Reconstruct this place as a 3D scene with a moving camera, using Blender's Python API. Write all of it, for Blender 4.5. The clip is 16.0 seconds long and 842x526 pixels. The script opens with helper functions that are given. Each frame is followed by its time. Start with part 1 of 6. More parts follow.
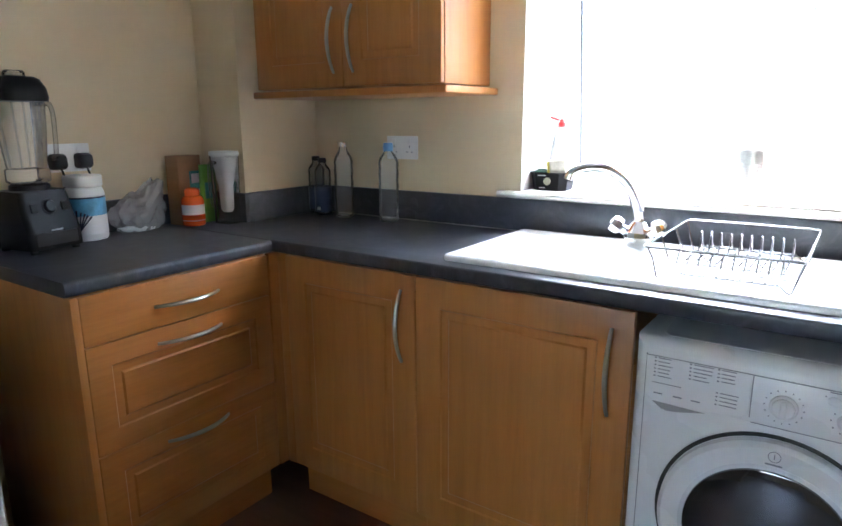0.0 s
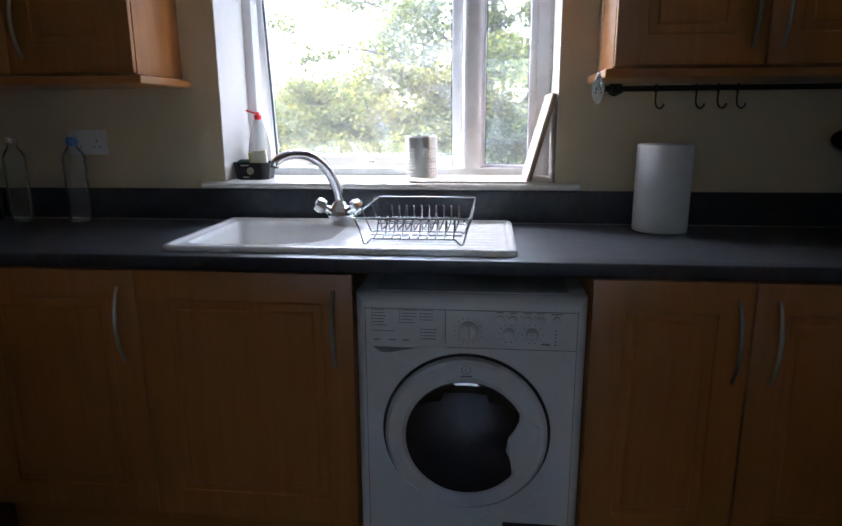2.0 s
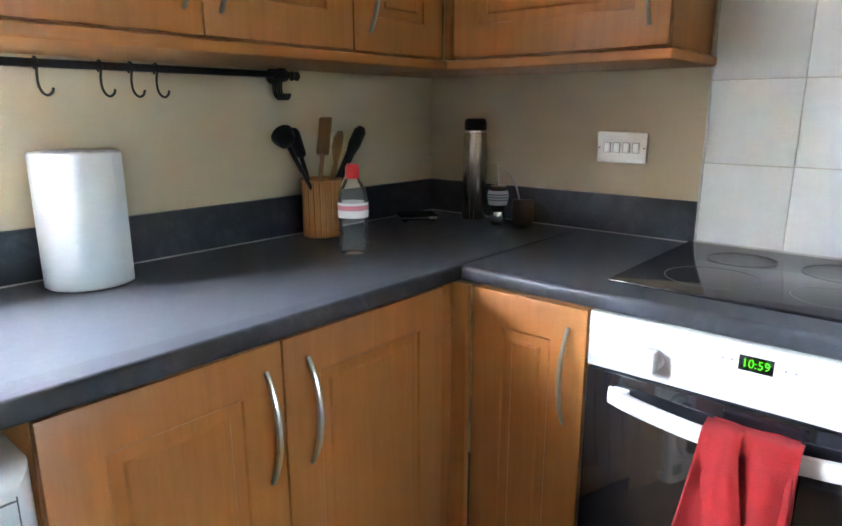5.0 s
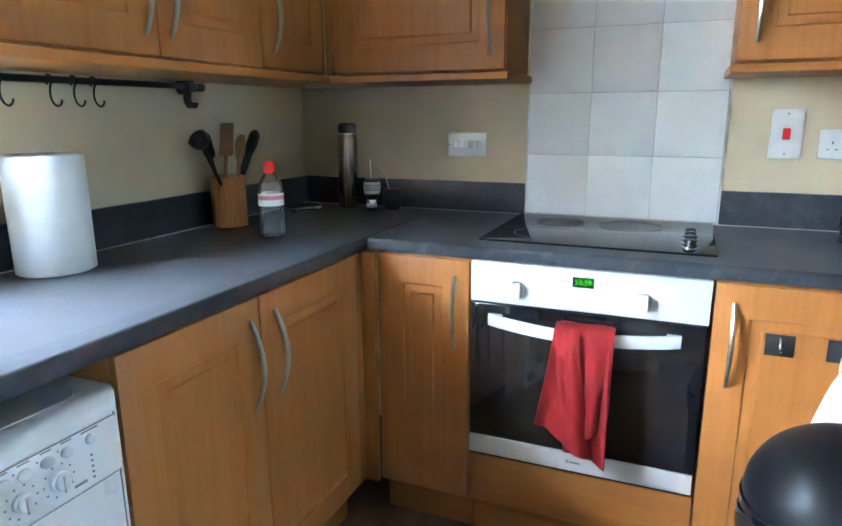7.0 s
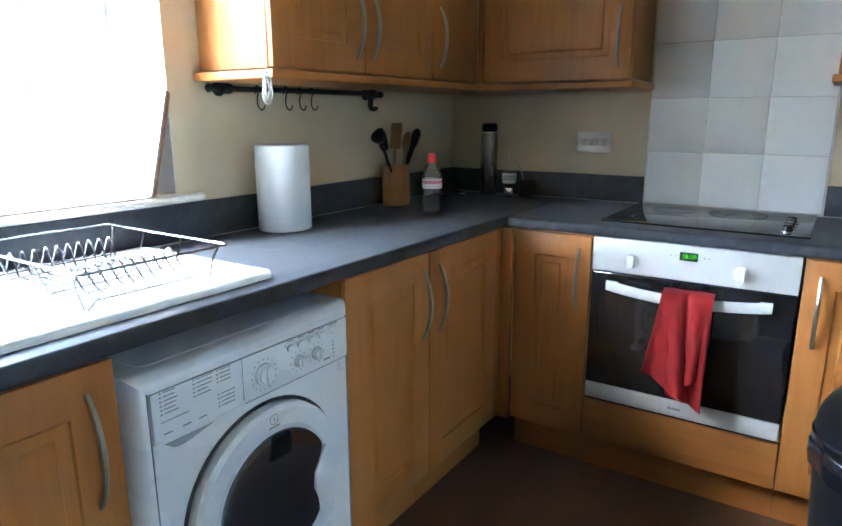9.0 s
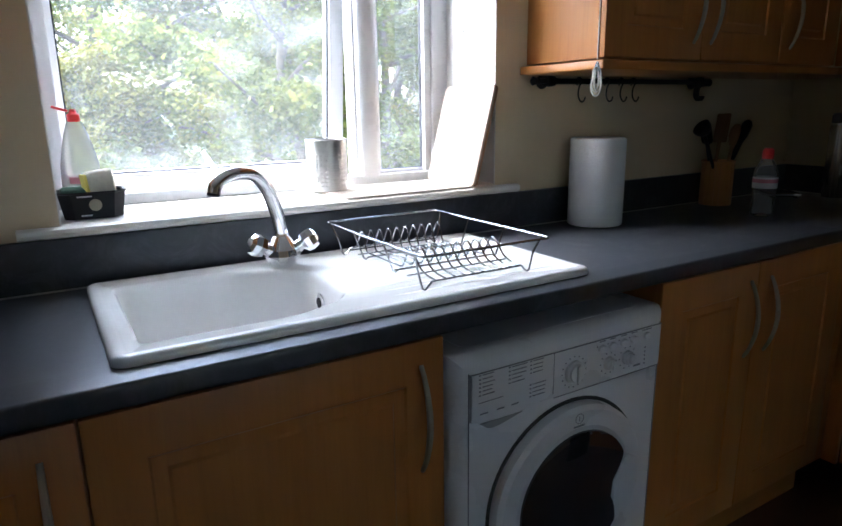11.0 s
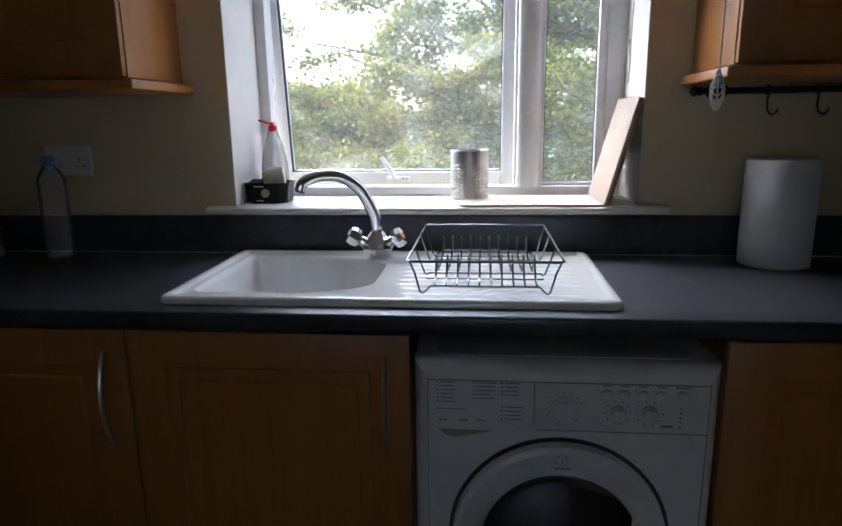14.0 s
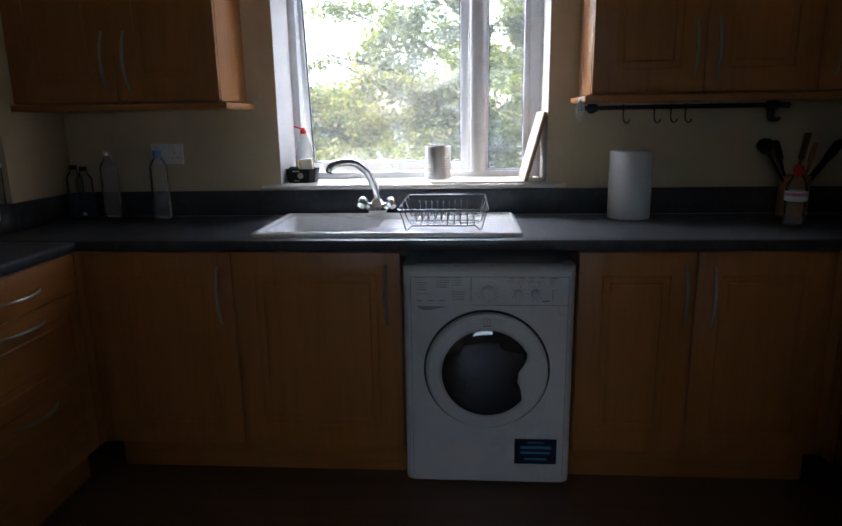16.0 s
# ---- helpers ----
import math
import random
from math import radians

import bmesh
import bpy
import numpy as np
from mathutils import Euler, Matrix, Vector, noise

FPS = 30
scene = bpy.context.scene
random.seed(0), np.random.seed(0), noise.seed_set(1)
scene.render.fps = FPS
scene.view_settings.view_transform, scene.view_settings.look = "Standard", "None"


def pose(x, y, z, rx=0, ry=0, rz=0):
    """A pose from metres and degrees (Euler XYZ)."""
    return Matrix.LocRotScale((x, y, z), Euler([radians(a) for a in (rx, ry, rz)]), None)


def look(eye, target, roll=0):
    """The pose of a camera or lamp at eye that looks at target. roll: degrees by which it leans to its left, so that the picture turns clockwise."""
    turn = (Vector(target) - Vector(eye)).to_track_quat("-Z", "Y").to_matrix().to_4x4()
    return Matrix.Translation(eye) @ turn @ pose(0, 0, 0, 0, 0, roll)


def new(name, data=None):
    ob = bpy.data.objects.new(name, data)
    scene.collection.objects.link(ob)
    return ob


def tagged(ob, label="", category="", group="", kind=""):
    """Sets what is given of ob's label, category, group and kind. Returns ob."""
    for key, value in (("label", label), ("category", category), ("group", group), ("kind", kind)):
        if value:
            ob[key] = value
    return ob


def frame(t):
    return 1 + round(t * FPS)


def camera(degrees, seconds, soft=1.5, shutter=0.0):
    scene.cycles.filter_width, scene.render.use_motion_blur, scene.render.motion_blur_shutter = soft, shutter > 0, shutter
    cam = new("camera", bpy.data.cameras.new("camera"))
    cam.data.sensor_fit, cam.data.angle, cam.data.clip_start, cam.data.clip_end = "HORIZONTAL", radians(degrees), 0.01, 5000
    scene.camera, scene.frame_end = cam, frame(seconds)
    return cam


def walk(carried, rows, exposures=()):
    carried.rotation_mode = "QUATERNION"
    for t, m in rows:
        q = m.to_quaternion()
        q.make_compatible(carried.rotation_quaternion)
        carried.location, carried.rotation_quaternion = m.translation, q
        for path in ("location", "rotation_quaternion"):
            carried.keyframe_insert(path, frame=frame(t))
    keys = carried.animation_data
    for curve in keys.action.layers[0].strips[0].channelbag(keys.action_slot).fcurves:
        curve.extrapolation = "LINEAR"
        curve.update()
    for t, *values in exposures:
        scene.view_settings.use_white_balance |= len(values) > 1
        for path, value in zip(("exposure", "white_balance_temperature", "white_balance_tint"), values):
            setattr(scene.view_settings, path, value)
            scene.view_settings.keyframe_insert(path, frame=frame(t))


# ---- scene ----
# A U-shaped kitchen. The window wall's face is y = 0, the room lies at y < 0.
cam = camera(67.8, 16.0, soft=1.6)
PATH = [
    (0, (0.37, -1.945, 1.286), (-0.747, -0.348, 0.839), -0.4),
    (0.5, (0.364, -2.023, 1.248), (-0.428, -0.241, 0.804), -0.3),
    (1, (0.368, -2.092, 1.249), (-0.202, -0.228, 0.8), -0.3),
    (1.5, (0.357, -2.144, 1.261), (-0.024, -0.234, 0.807), -0.4),
    (2, (0.345, -2.132, 1.264), (0.138, -0.195, 0.809), -0.3),
    (2.5, (0.342, -2.065, 1.261), (0.39, -0.118, 0.806), -0.4),
    (3, (0.378, -1.962, 1.282), (0.662, -0.036, 0.803), -0.7),
    (3.5, (0.395, -1.811, 1.282), (0.98, 0.046, 0.808), -0.3),
    (4, (0.378, -1.660, 1.278), (1.304, 0.042, 0.796), -0.1),
    (4.5, (0.385, -1.554, 1.262), (1.625, -0.055, 0.786), -0.1),
    (5, (0.38, -1.44, 1.255), (1.857, -0.176, 0.783), 0.0),
    (7.3, (-0.167, -1.449, 1.263), (1.631, -0.708, 0.799), -0.3),
    (7.5, (-0.206, -1.462, 1.269), (1.589, -0.717, 0.797), -0.4),
    (8, (-0.36, -1.514, 1.264), (1.41, -0.711, 0.791), -0.4),
    (8.2, (-0.405, -1.531, 1.259), (1.345, -0.681, 0.793), -0.3),
    (10.3, (-0.652, -1.610, 1.290), (0.590, -0.104, 0.806), -0.5),
    (10.5, (-0.634, -1.578, 1.284), (0.522, -0.016, 0.802), -0.6),
    (11, (-0.596, -1.499, 1.275), (0.405, 0.164, 0.794), -0.9),
    (11.5, (-0.504, -1.396, 1.266), (0.254, 0.393, 0.794), -0.9),
    (12, (-0.333, -1.359, 1.284), (0.01, 0.554, 0.811), -1.3),
    (12.5, (-0.196, -1.405, 1.287), (-0.212, 0.541, 0.825), -1.1),
    (13, (-0.006, -1.486, 1.3), (-0.206, 0.45, 0.839), -1.1),
    (13.5, (0.122, -1.586, 1.283), (-0.075, 0.352, 0.833), -0.9),
    (14, (0.141, -1.761, 1.284), (-0.051, 0.179, 0.839), -0.8),
    (14.5, (0.176, -1.983, 1.278), (-0.027, -0.044, 0.831), -0.7),
    (15, (0.218, -2.248, 1.296), (0.045, -0.308, 0.843), -0.9),
    (15.5, (0.218, -2.476, 1.294), (0.063, -0.532, 0.849), -0.8),
    (16, (0.223, -2.69, 1.313), (0.084, -0.746, 0.866), -0.9),
]

EXPOSURES = [
    (0.0, 6.0, 5550, 12), (0.5, 5.05, 5500, 13), (1.0, 4.25, 5500, 14), (1.5, 3.85, 5500, 14), (2.5, 3.55, 5500, 14), (3.5, 3.9, 5500, 14),
    (4.0, 4.7, 5600, 13), (4.5, 6.45, 5550, 11), (5.0, 6.88, 5500, 10), (7.5, 6.68, 4950, 3), (8.2, 6.68, 4950, 3), (10.3, 4.5, 5450, 10),
    (11.0, 4.0, 5500, 11), (12.0, 3.28, 5650, 12), (12.5, 3.08, 5700, 12), (14.0, 3.02, 5650, 12), (16.0, 3.38, 5600, 13)]
walk(cam, [(t, look(eye, target, roll)) for t, eye, target, roll in PATH], EXPOSURES)

# ---- daylight: a bright hazy sky, with a weak veiled sun high up, left of the window ----
SUN_DIR = Vector((-0.48, 0.36, 0.86)).normalized()  # towards the sun
world = bpy.data.worlds.new("sky")
scene.world = world
world.use_nodes = True
wn, wl = world.node_tree.nodes, world.node_tree.links
sky = wn.new("ShaderNodeTexSky")
sky.sky_type = 'NISHITA'
sky.sun_disc = False
sky.sun_elevation = math.asin(SUN_DIR.z)
sky.sun_rotation = math.atan2(SUN_DIR.x, SUN_DIR.y)
sky.dust_density = 4.0
sky.air_density = 1.2
haze = wn.new("ShaderNodeHueSaturation")
haze.inputs["Saturation"].default_value = 0.7
haze.inputs["Value"].default_value = 1.0
wl.new(sky.outputs[0], haze.inputs["Color"])
wl.new(haze.outputs[0], wn["Background"].inputs["Color"])
wn["Background"].inputs["Strength"].default_value = 0.15
sun = new("sun", bpy.data.lights.new("sun", 'SUN'))
sun.data.energy = 0.5
sun.data.angle = radians(90)
sun.data.color = (1.0, 0.95, 0.86)
sun.matrix_world = look(SUN_DIR * 30, (0, 0, 0))


# ---- materials ----
def shader(name):
    m = bpy.data.materials.new(name)
    m.use_nodes = True
    nt = m.node_tree
    return m, nt, nt.nodes["Principled BSDF"]


def coords(nt, scale, shift=13.0):
    """Object coordinates, moved by the object's own random number, times scale."""
    tc, info = nt.nodes.new("ShaderNodeTexCoord"), nt.nodes.new("ShaderNodeObjectInfo")
    mul = nt.nodes.new("ShaderNodeMath")
    mul.operation = 'MULTIPLY'
    mul.inputs[1].default_value = shift
    nt.links.new(info.outputs["Random"], mul.inputs[0])
    mp = nt.nodes.new("ShaderNodeMapping")
    mp.inputs["Scale"].default_value = scale
    add = nt.nodes.new("ShaderNodeVectorMath")
    add.operation = 'ADD'
    nt.links.new(tc.outputs["Object"], add.inputs[0])
    nt.links.new(mul.outputs[0], add.inputs[1])
    nt.links.new(add.outputs[0], mp.inputs["Vector"])
    return mp.outputs[0]


def noise_tex(nt, vec, scale, detail=4.0, rough=0.55, distort=0.0):
    n = nt.nodes.new("ShaderNodeTexNoise")
    n.inputs["Scale"].default_value = scale
    n.inputs["Detail"].default_value = detail
    n.inputs["Roughness"].default_value = rough
    n.inputs["Distortion"].default_value = distort
    nt.links.new(vec, n.inputs["Vector"])
    return n.outputs["Fac"]


def ramp(nt, fac, stops):
    r = nt.nodes.new("ShaderNodeValToRGB")
    while len(r.color_ramp.elements) < len(stops):
        r.color_ramp.elements.new(0.5)
    for e, (p, c) in zip(r.color_ramp.elements, stops):
        e.position, e.color = p, (*c, 1)
    nt.links.new(fac, r.inputs[0])
    return r.outputs[0]


def mixed(nt, fac, a, b, kind='MIX'):
    m = nt.nodes.new("ShaderNodeMix")
    m.data_type, m.blend_type = 'RGBA', kind
    if isinstance(fac, float):
        m.inputs["Factor"].default_value = fac
    else:
        nt.links.new(fac, m.inputs["Factor"])
    for sock, v in ((m.inputs["A"], a), (m.inputs["B"], b)):
        if isinstance(v, tuple):
            sock.default_value = (*v, 1)
        else:
            nt.links.new(v, sock)
    return m.outputs["Result"]


def bumped(nt, bsdf, height, strength, distance):
    b = nt.nodes.new("ShaderNodeBump")
    b.inputs["Strength"].default_value = strength
    b.inputs["Distance"].default_value = distance
    nt.links.new(height, b.inputs["Height"])
    nt.links.new(b.outputs[0], bsdf.inputs["Normal"])


def spread(nt, bsdf, fac, lo, hi):
    m = nt.nodes.new("ShaderNodeMapRange")
    m.inputs["To Min"].default_value, m.inputs["To Max"].default_value = lo, hi
    nt.links.new(fac, m.inputs["Value"])
    nt.links.new(m.outputs[0], bsdf.inputs["Roughness"])


def plain(name, color, rough=0.5, metal=0.0, vary=0.1, scale=8.0, bump=0.0, fine=180.0, coat=0.0, spec=0.5):
    """A surface of one colour with blotches, fine grain, uneven gloss and a little relief."""
    m, nt, b = shader(name)
    v = coords(nt, (1, 1, 1))
    big, small = noise_tex(nt, v, scale), noise_tex(nt, v, fine, 2.0)
    lo, hi = tuple(c * (1 - vary) for c in color), tuple(min(1.0, c * (1 + vary)) for c in color)
    base = ramp(nt, big, [(0.3, lo), (0.7, hi)])
    base = mixed(nt, 0.25, base, ramp(nt, small, [(0.3, lo), (0.7, hi)]))
    nt.links.new(base, b.inputs["Base Color"])
    b.inputs["Metallic"].default_value = metal
    b.inputs["Coat Weight"].default_value = coat
    b.inputs["Specular IOR Level"].default_value = spec
    spread(nt, b, big, max(0.02, rough * 0.8), min(1.0, rough * 1.2))
    if bump:
        bumped(nt, b, small, bump, 0.002)
    return m


def wood(name, dark, mid, light, along='z', rough=0.38, rings=1.0):
    m, nt, b = shader(name)
    k = {'x': (0.9, 14, 14), 'y': (14, 0.9, 14), 'z': (14, 14, 0.9)}[along]
    v = coords(nt, tuple(c * rings for c in k))
    grain = noise_tex(nt, v, 1.6, 5.0, 0.6, 0.8)
    streak = noise_tex(nt, v, 5.0, 3.0, 0.6, 0.2)
    pores = noise_tex(nt, v, 14.0, 2.0)
    patch = noise_tex(nt, coords(nt, (1, 1, 1)), 2.2, 2.0)
    col = ramp(nt, grain, [(0.28, dark), (0.5, mid), (0.74, light)])
    col = mixed(nt, 0.35, col, ramp(nt, streak, [(0.3, dark), (0.6, mid), (0.8, light)]))
    col = mixed(nt, 0.09, col, ramp(nt, pores, [(0.35, tuple(c * 0.55 for c in dark)), (0.5, mid)]))
    col = mixed(nt, 0.3, col, ramp(nt, patch, [(0.3, tuple(c * 0.8 for c in mid)), (0.7, tuple(c * 1.15 for c in mid))]))
    nt.links.new(col, b.inputs["Base Color"])
    spread(nt, b, streak, rough * 0.85, rough * 1.25)
    bumped(nt, b, pores, 0.06, 0.001)
    return m


def film(name, color, rough=0.06, see=0.85, gloss=1.0):
    """A thin clear skin: mostly seen through, with gloss at grazing angles."""
    m, nt, b = shader(name)
    nt.nodes.remove(b)
    tr, gl, di = nt.nodes.new("ShaderNodeBsdfTransparent"), nt.nodes.new("ShaderNodeBsdfGlossy"), nt.nodes.new("ShaderNodeBsdfDiffuse")
    tr.inputs["Color"].default_value = (*color, 1)
    di.inputs["Color"].default_value = (*[c * 0.8 for c in color], 1)
    gl.inputs["Roughness"].default_value = rough
    fr = nt.nodes.new("ShaderNodeFresnel")
    fr.inputs["IOR"].default_value = 1.32
    v = coords(nt, (1, 1, 1))
    n = noise_tex(nt, v, 60.0, 3.0)
    bp = nt.nodes.new("ShaderNodeBump")
    bp.inputs["Strength"].default_value, bp.inputs["Distance"].default_value = 0.25 * gloss, 0.002
    nt.links.new(n, bp.inputs["Height"])
    nt.links.new(bp.outputs[0], gl.inputs["Normal"])
    a, c = nt.nodes.new("ShaderNodeMixShader"), nt.nodes.new("ShaderNodeMixShader")
    a.inputs[0].default_value = 1 - see
    nt.links.new(tr.outputs[0], a.inputs[1])
    nt.links.new(di.outputs[0], a.inputs[2])
    nt.links.new(fr.outputs[0], c.inputs[0])
    nt.links.new(a.outputs[0], c.inputs[1])
    nt.links.new(gl.outputs[0], c.inputs[2])
    nt.links.new(c.outputs[0], nt.nodes["Material Output"].inputs["Surface"])
    return m


def glow(name, color, strength):
    m, nt, b = shader(name)
    b.inputs["Base Color"].default_value = (0.01, 0.01, 0.01, 1)
    b.inputs["Emission Color"].default_value = (*color, 1)
    b.inputs["Emission Strength"].default_value = strength
    return m


def slate_laminate():
    m, nt, b = shader("slate_laminate")
    v = coords(nt, (1, 1, 1), 0.0)
    big = noise_tex(nt, v, 3.5, 6.0, 0.65, 0.9)
    vein = noise_tex(nt, v, 11.0, 8.0, 0.72, 1.6)
    fine = noise_tex(nt, v, 240.0, 3.0)
    col = ramp(nt, big, [(0.3, (0.030, 0.033, 0.040)), (0.55, (0.042, 0.046, 0.055)), (0.75, (0.058, 0.063, 0.074))])
    col = mixed(nt, 0.5, col, ramp(nt, vein, [(0.35, (0.027, 0.030, 0.036)), (0.50, (0.042, 0.046, 0.055)), (0.64, (0.090, 0.096, 0.108))]))
    nt.links.new(col, b.inputs["Base Color"])
    spread(nt, b, vein, 0.20, 0.52)
    b.inputs["Specular IOR Level"].default_value = 0.45
    bumped(nt, b, mixed(nt, 0.5, ramp(nt, fine, [(0, (0, 0, 0)), (1, (1, 1, 1))]), ramp(nt, vein, [(0, (0, 0, 0)), (1, (1, 1, 1))])), 0.16, 0.002)
    return m


def painted_wall():
    m, nt, b = shader("cream_paint")
    v = coords(nt, (1, 1, 1), 0.0)
    big, roller, scuff = noise_tex(nt, v, 1.4, 3.0), noise_tex(nt, v, 260.0, 3.0, 0.6), noise_tex(nt, v, 14.0, 5.0, 0.7)
    col = ramp(nt, big, [(0.3, (0.65, 0.535, 0.345)), (0.7, (0.70, 0.585, 0.395))])
    col = mixed(nt, 0.18, col, ramp(nt, scuff, [(0.3, (0.58, 0.485, 0.32)), (0.6, (0.68, 0.580, 0.400))]))
    nt.links.new(col, b.inputs["Base Color"])
    spread(nt, b, scuff, 0.5, 0.75)
    bumped(nt, b, roller, 0.12, 0.0012)
    return m


def brushed(name, color, rough, along='z'):
    m, nt, b = shader(name)
    k = {'x': (1, 90, 90), 'y': (90, 1, 90), 'z': (90, 90, 1)}[along]
    n = noise_tex(nt, coords(nt, k), 4.0, 3.0)
    nt.links.new(ramp(nt, n, [(0.3, tuple(c * 0.85 for c in color)), (0.7, color)]), b.inputs["Base Color"])
    b.inputs["Metallic"].default_value = 1.0
    spread(nt, b, n, rough * 0.75, rough * 1.3)
    return m


def leafy(name, dark, mid, light):
    m, nt, b = shader(name)
    geo = nt.nodes.new("ShaderNodeNewGeometry")
    col = ramp(nt, geo.outputs["Random Per Island"], [(0.0, dark), (0.45, mid), (0.85, light), (1.0, tuple(min(1, c * 1.3) for c in light))])
    patch = noise_tex(nt, coords(nt, (1, 1, 1)), 0.9, 3.0, 0.6)
    col = mixed(nt, 0.75, col, ramp(nt, patch, [(0.32, (0.45, 0.52, 0.45)), (0.55, (1.0, 1.0, 0.95)), (0.72, (1.35, 1.12, 0.8))]), 'MULTIPLY')
    nt.links.new(col, b.inputs["Base Color"])
    b.inputs["Roughness"].default_value = 0.75
    b.inputs["Specular IOR Level"].default_value = 0.2
    tl = nt.nodes.new("ShaderNodeBsdfTranslucent")
    nt.links.new(mixed(nt, 1.0, col, (1.0, 1.0, 0.55), 'MULTIPLY'), tl.inputs["Color"])
    mx = nt.nodes.new("ShaderNodeMixShader")
    mx.inputs[0].default_value = 0.45
    nt.links.new(b.outputs[0], mx.inputs[1])
    nt.links.new(tl.outputs[0], mx.inputs[2])
    nt.links.new(mx.outputs[0], nt.nodes["Material Output"].inputs["Surface"])
    return m


def pane_glass():
    """Clear glass with dusty, wiped smears and an even veil that imitates glare; both scatter daylight."""
    m, nt, b = shader("window_glass")
    b.inputs["Base Color"].default_value = (0.97, 0.99, 0.98, 1)
    b.inputs["Transmission Weight"].default_value = 1.0
    b.inputs["Roughness"].default_value = 0.0
    b.inputs["IOR"].default_value = 1.45
    v = coords(nt, (1, 1, 1), 3.0)
    smear = noise_tex(nt, v, 4.2, 4.0, 0.55, 1.2)
    dust_veil = nt.nodes.new("ShaderNodeMapRange")
    dust_veil.inputs["From Min"].default_value, dust_veil.inputs["From Max"].default_value = 0.48, 0.78
    # To Min is the even veil put in for glare; smears rise above it.
    dust_veil.inputs["To Min"].default_value, dust_veil.inputs["To Max"].default_value = 0.02, 0.06
    nt.links.new(smear, dust_veil.inputs["Value"])
    tl = nt.nodes.new("ShaderNodeBsdfTranslucent")
    tl.inputs["Color"].default_value = (0.86, 0.88, 0.88, 1)
    mx = nt.nodes.new("ShaderNodeMixShader")
    nt.links.new(dust_veil.outputs[0], mx.inputs[0])
    nt.links.new(b.outputs[0], mx.inputs[1])
    nt.links.new(tl.outputs[0], mx.inputs[2])
    nt.links.new(mx.outputs[0], nt.nodes["Material Output"].inputs["Surface"])
    return m


BEECH = ((0.31, 0.112, 0.022), (0.43, 0.172, 0.036), (0.50, 0.218, 0.054))
WOOD_V, WOOD_X, WOOD_Y = wood("beech_upright", *BEECH, 'z'), wood("beech_along_wall", *BEECH, 'x'), wood("beech_along_side", *BEECH, 'y')
SLATE = slate_laminate()
WALL = painted_wall()
CEIL = plain("ceiling_white", (0.68, 0.67, 0.64), 0.8, vary=0.03, bump=0.1)
GLOSS_WHITE = plain("white_gloss_paint", (0.78, 0.77, 0.73), 0.3, vary=0.05, scale=5, bump=0.04, fine=60)
UPVC = plain("white_upvc", (0.70, 0.70, 0.71), 0.28, vary=0.03, bump=0.02)
SILL_WOOD = plain("worn_white_sill", (0.76, 0.73, 0.68), 0.35, vary=0.06, scale=7, bump=0.08, fine=50)
ENAMEL = plain("white_enamel", (0.74, 0.75, 0.77), 0.28, vary=0.025, scale=4)
ENAMEL_GREY = plain("pale_grey_plastic", (0.60, 0.61, 0.64), 0.35, vary=0.04)
PRINT_GREY = plain("grey_print", (0.24, 0.25, 0.28), 0.5, vary=0.1)
OVEN_WHITE = plain("oven_white_enamel", (0.64, 0.645, 0.64), 0.22, vary=0.03)
CERAMIC = plain("white_sink_composite", (0.86, 0.86, 0.845), 0.2, vary=0.04, scale=9, bump=0.03, fine=90, coat=0.3)
TILE = plain("white_glazed_tile", (0.78, 0.785, 0.775), 0.30, vary=0.015, scale=45, spec=0.3)
GROUT = plain("pale_grout", (0.60, 0.58, 0.53), 0.85, vary=0.12, scale=16, bump=0.2)
CHROME = plain("chrome", (0.83, 0.84, 0.86), 0.07, 1.0, vary=0.03)
NICKEL = plain("satin_nickel", (0.42, 0.41, 0.385), 0.32, 1.0, vary=0.05)
STEEL = brushed("brushed_steel", (0.62, 0.61, 0.59), 0.32, 'x')
PLATE_STEEL = brushed("dull_steel_plate", (0.60, 0.59, 0.56), 0.45, "y")
STEEL_UP = brushed("brushed_steel_upright", (0.52, 0.49, 0.45), 0.25, 'z')
WIRE = plain("chromed_wire", (0.25, 0.26, 0.28), 0.20, 1.0, vary=0.15, scale=40)
BLACK_GLASS = plain("black_glass", (0.008, 0.008, 0.010), 0.05, vary=0.1, coat=1.0)
BLACK = plain("black_plastic", (0.008, 0.008, 0.009), 0.40, vary=0.2, spec=0.25)
BLACK_GLOSSY = plain("glossy_black_plastic", (0.008, 0.008, 0.010), 0.16, vary=0.2, coat=0.15)
IRON = plain("black_iron", (0.012, 0.012, 0.013), 0.42, 0.3, vary=0.25, bump=0.1)
WHITE_PLASTIC = plain("white_plastic", (0.78, 0.78, 0.77), 0.32, vary=0.03)
GREY_RUBBER = plain("dark_rubber", (0.03, 0.03, 0.032), 0.6, vary=0.2)
PORTHOLE = plain("dark_porthole_glass", (0.012, 0.012, 0.014), 0.06, vary=0.2, coat=1.0)
RED_CLOTH = plain("red_cotton", (0.26, 0.006, 0.008), 0.9, vary=0.18, scale=22, bump=0.5, fine=420)
WHITE_CLOTH = plain("white_cotton", (0.76, 0.77, 0.79), 0.95, vary=0.06, scale=20, bump=0.5, fine=420)
PAPER = plain("kitchen_paper", (0.76, 0.78, 0.79), 0.95, vary=0.03, scale=30, bump=0.25, fine=130)
RED = plain("red_plastic", (0.62, 0.016, 0.014), 0.3, vary=0.08)
BLUE_CAP = plain("pale_blue_plastic", (0.10, 0.25, 0.55), 0.3, vary=0.08)
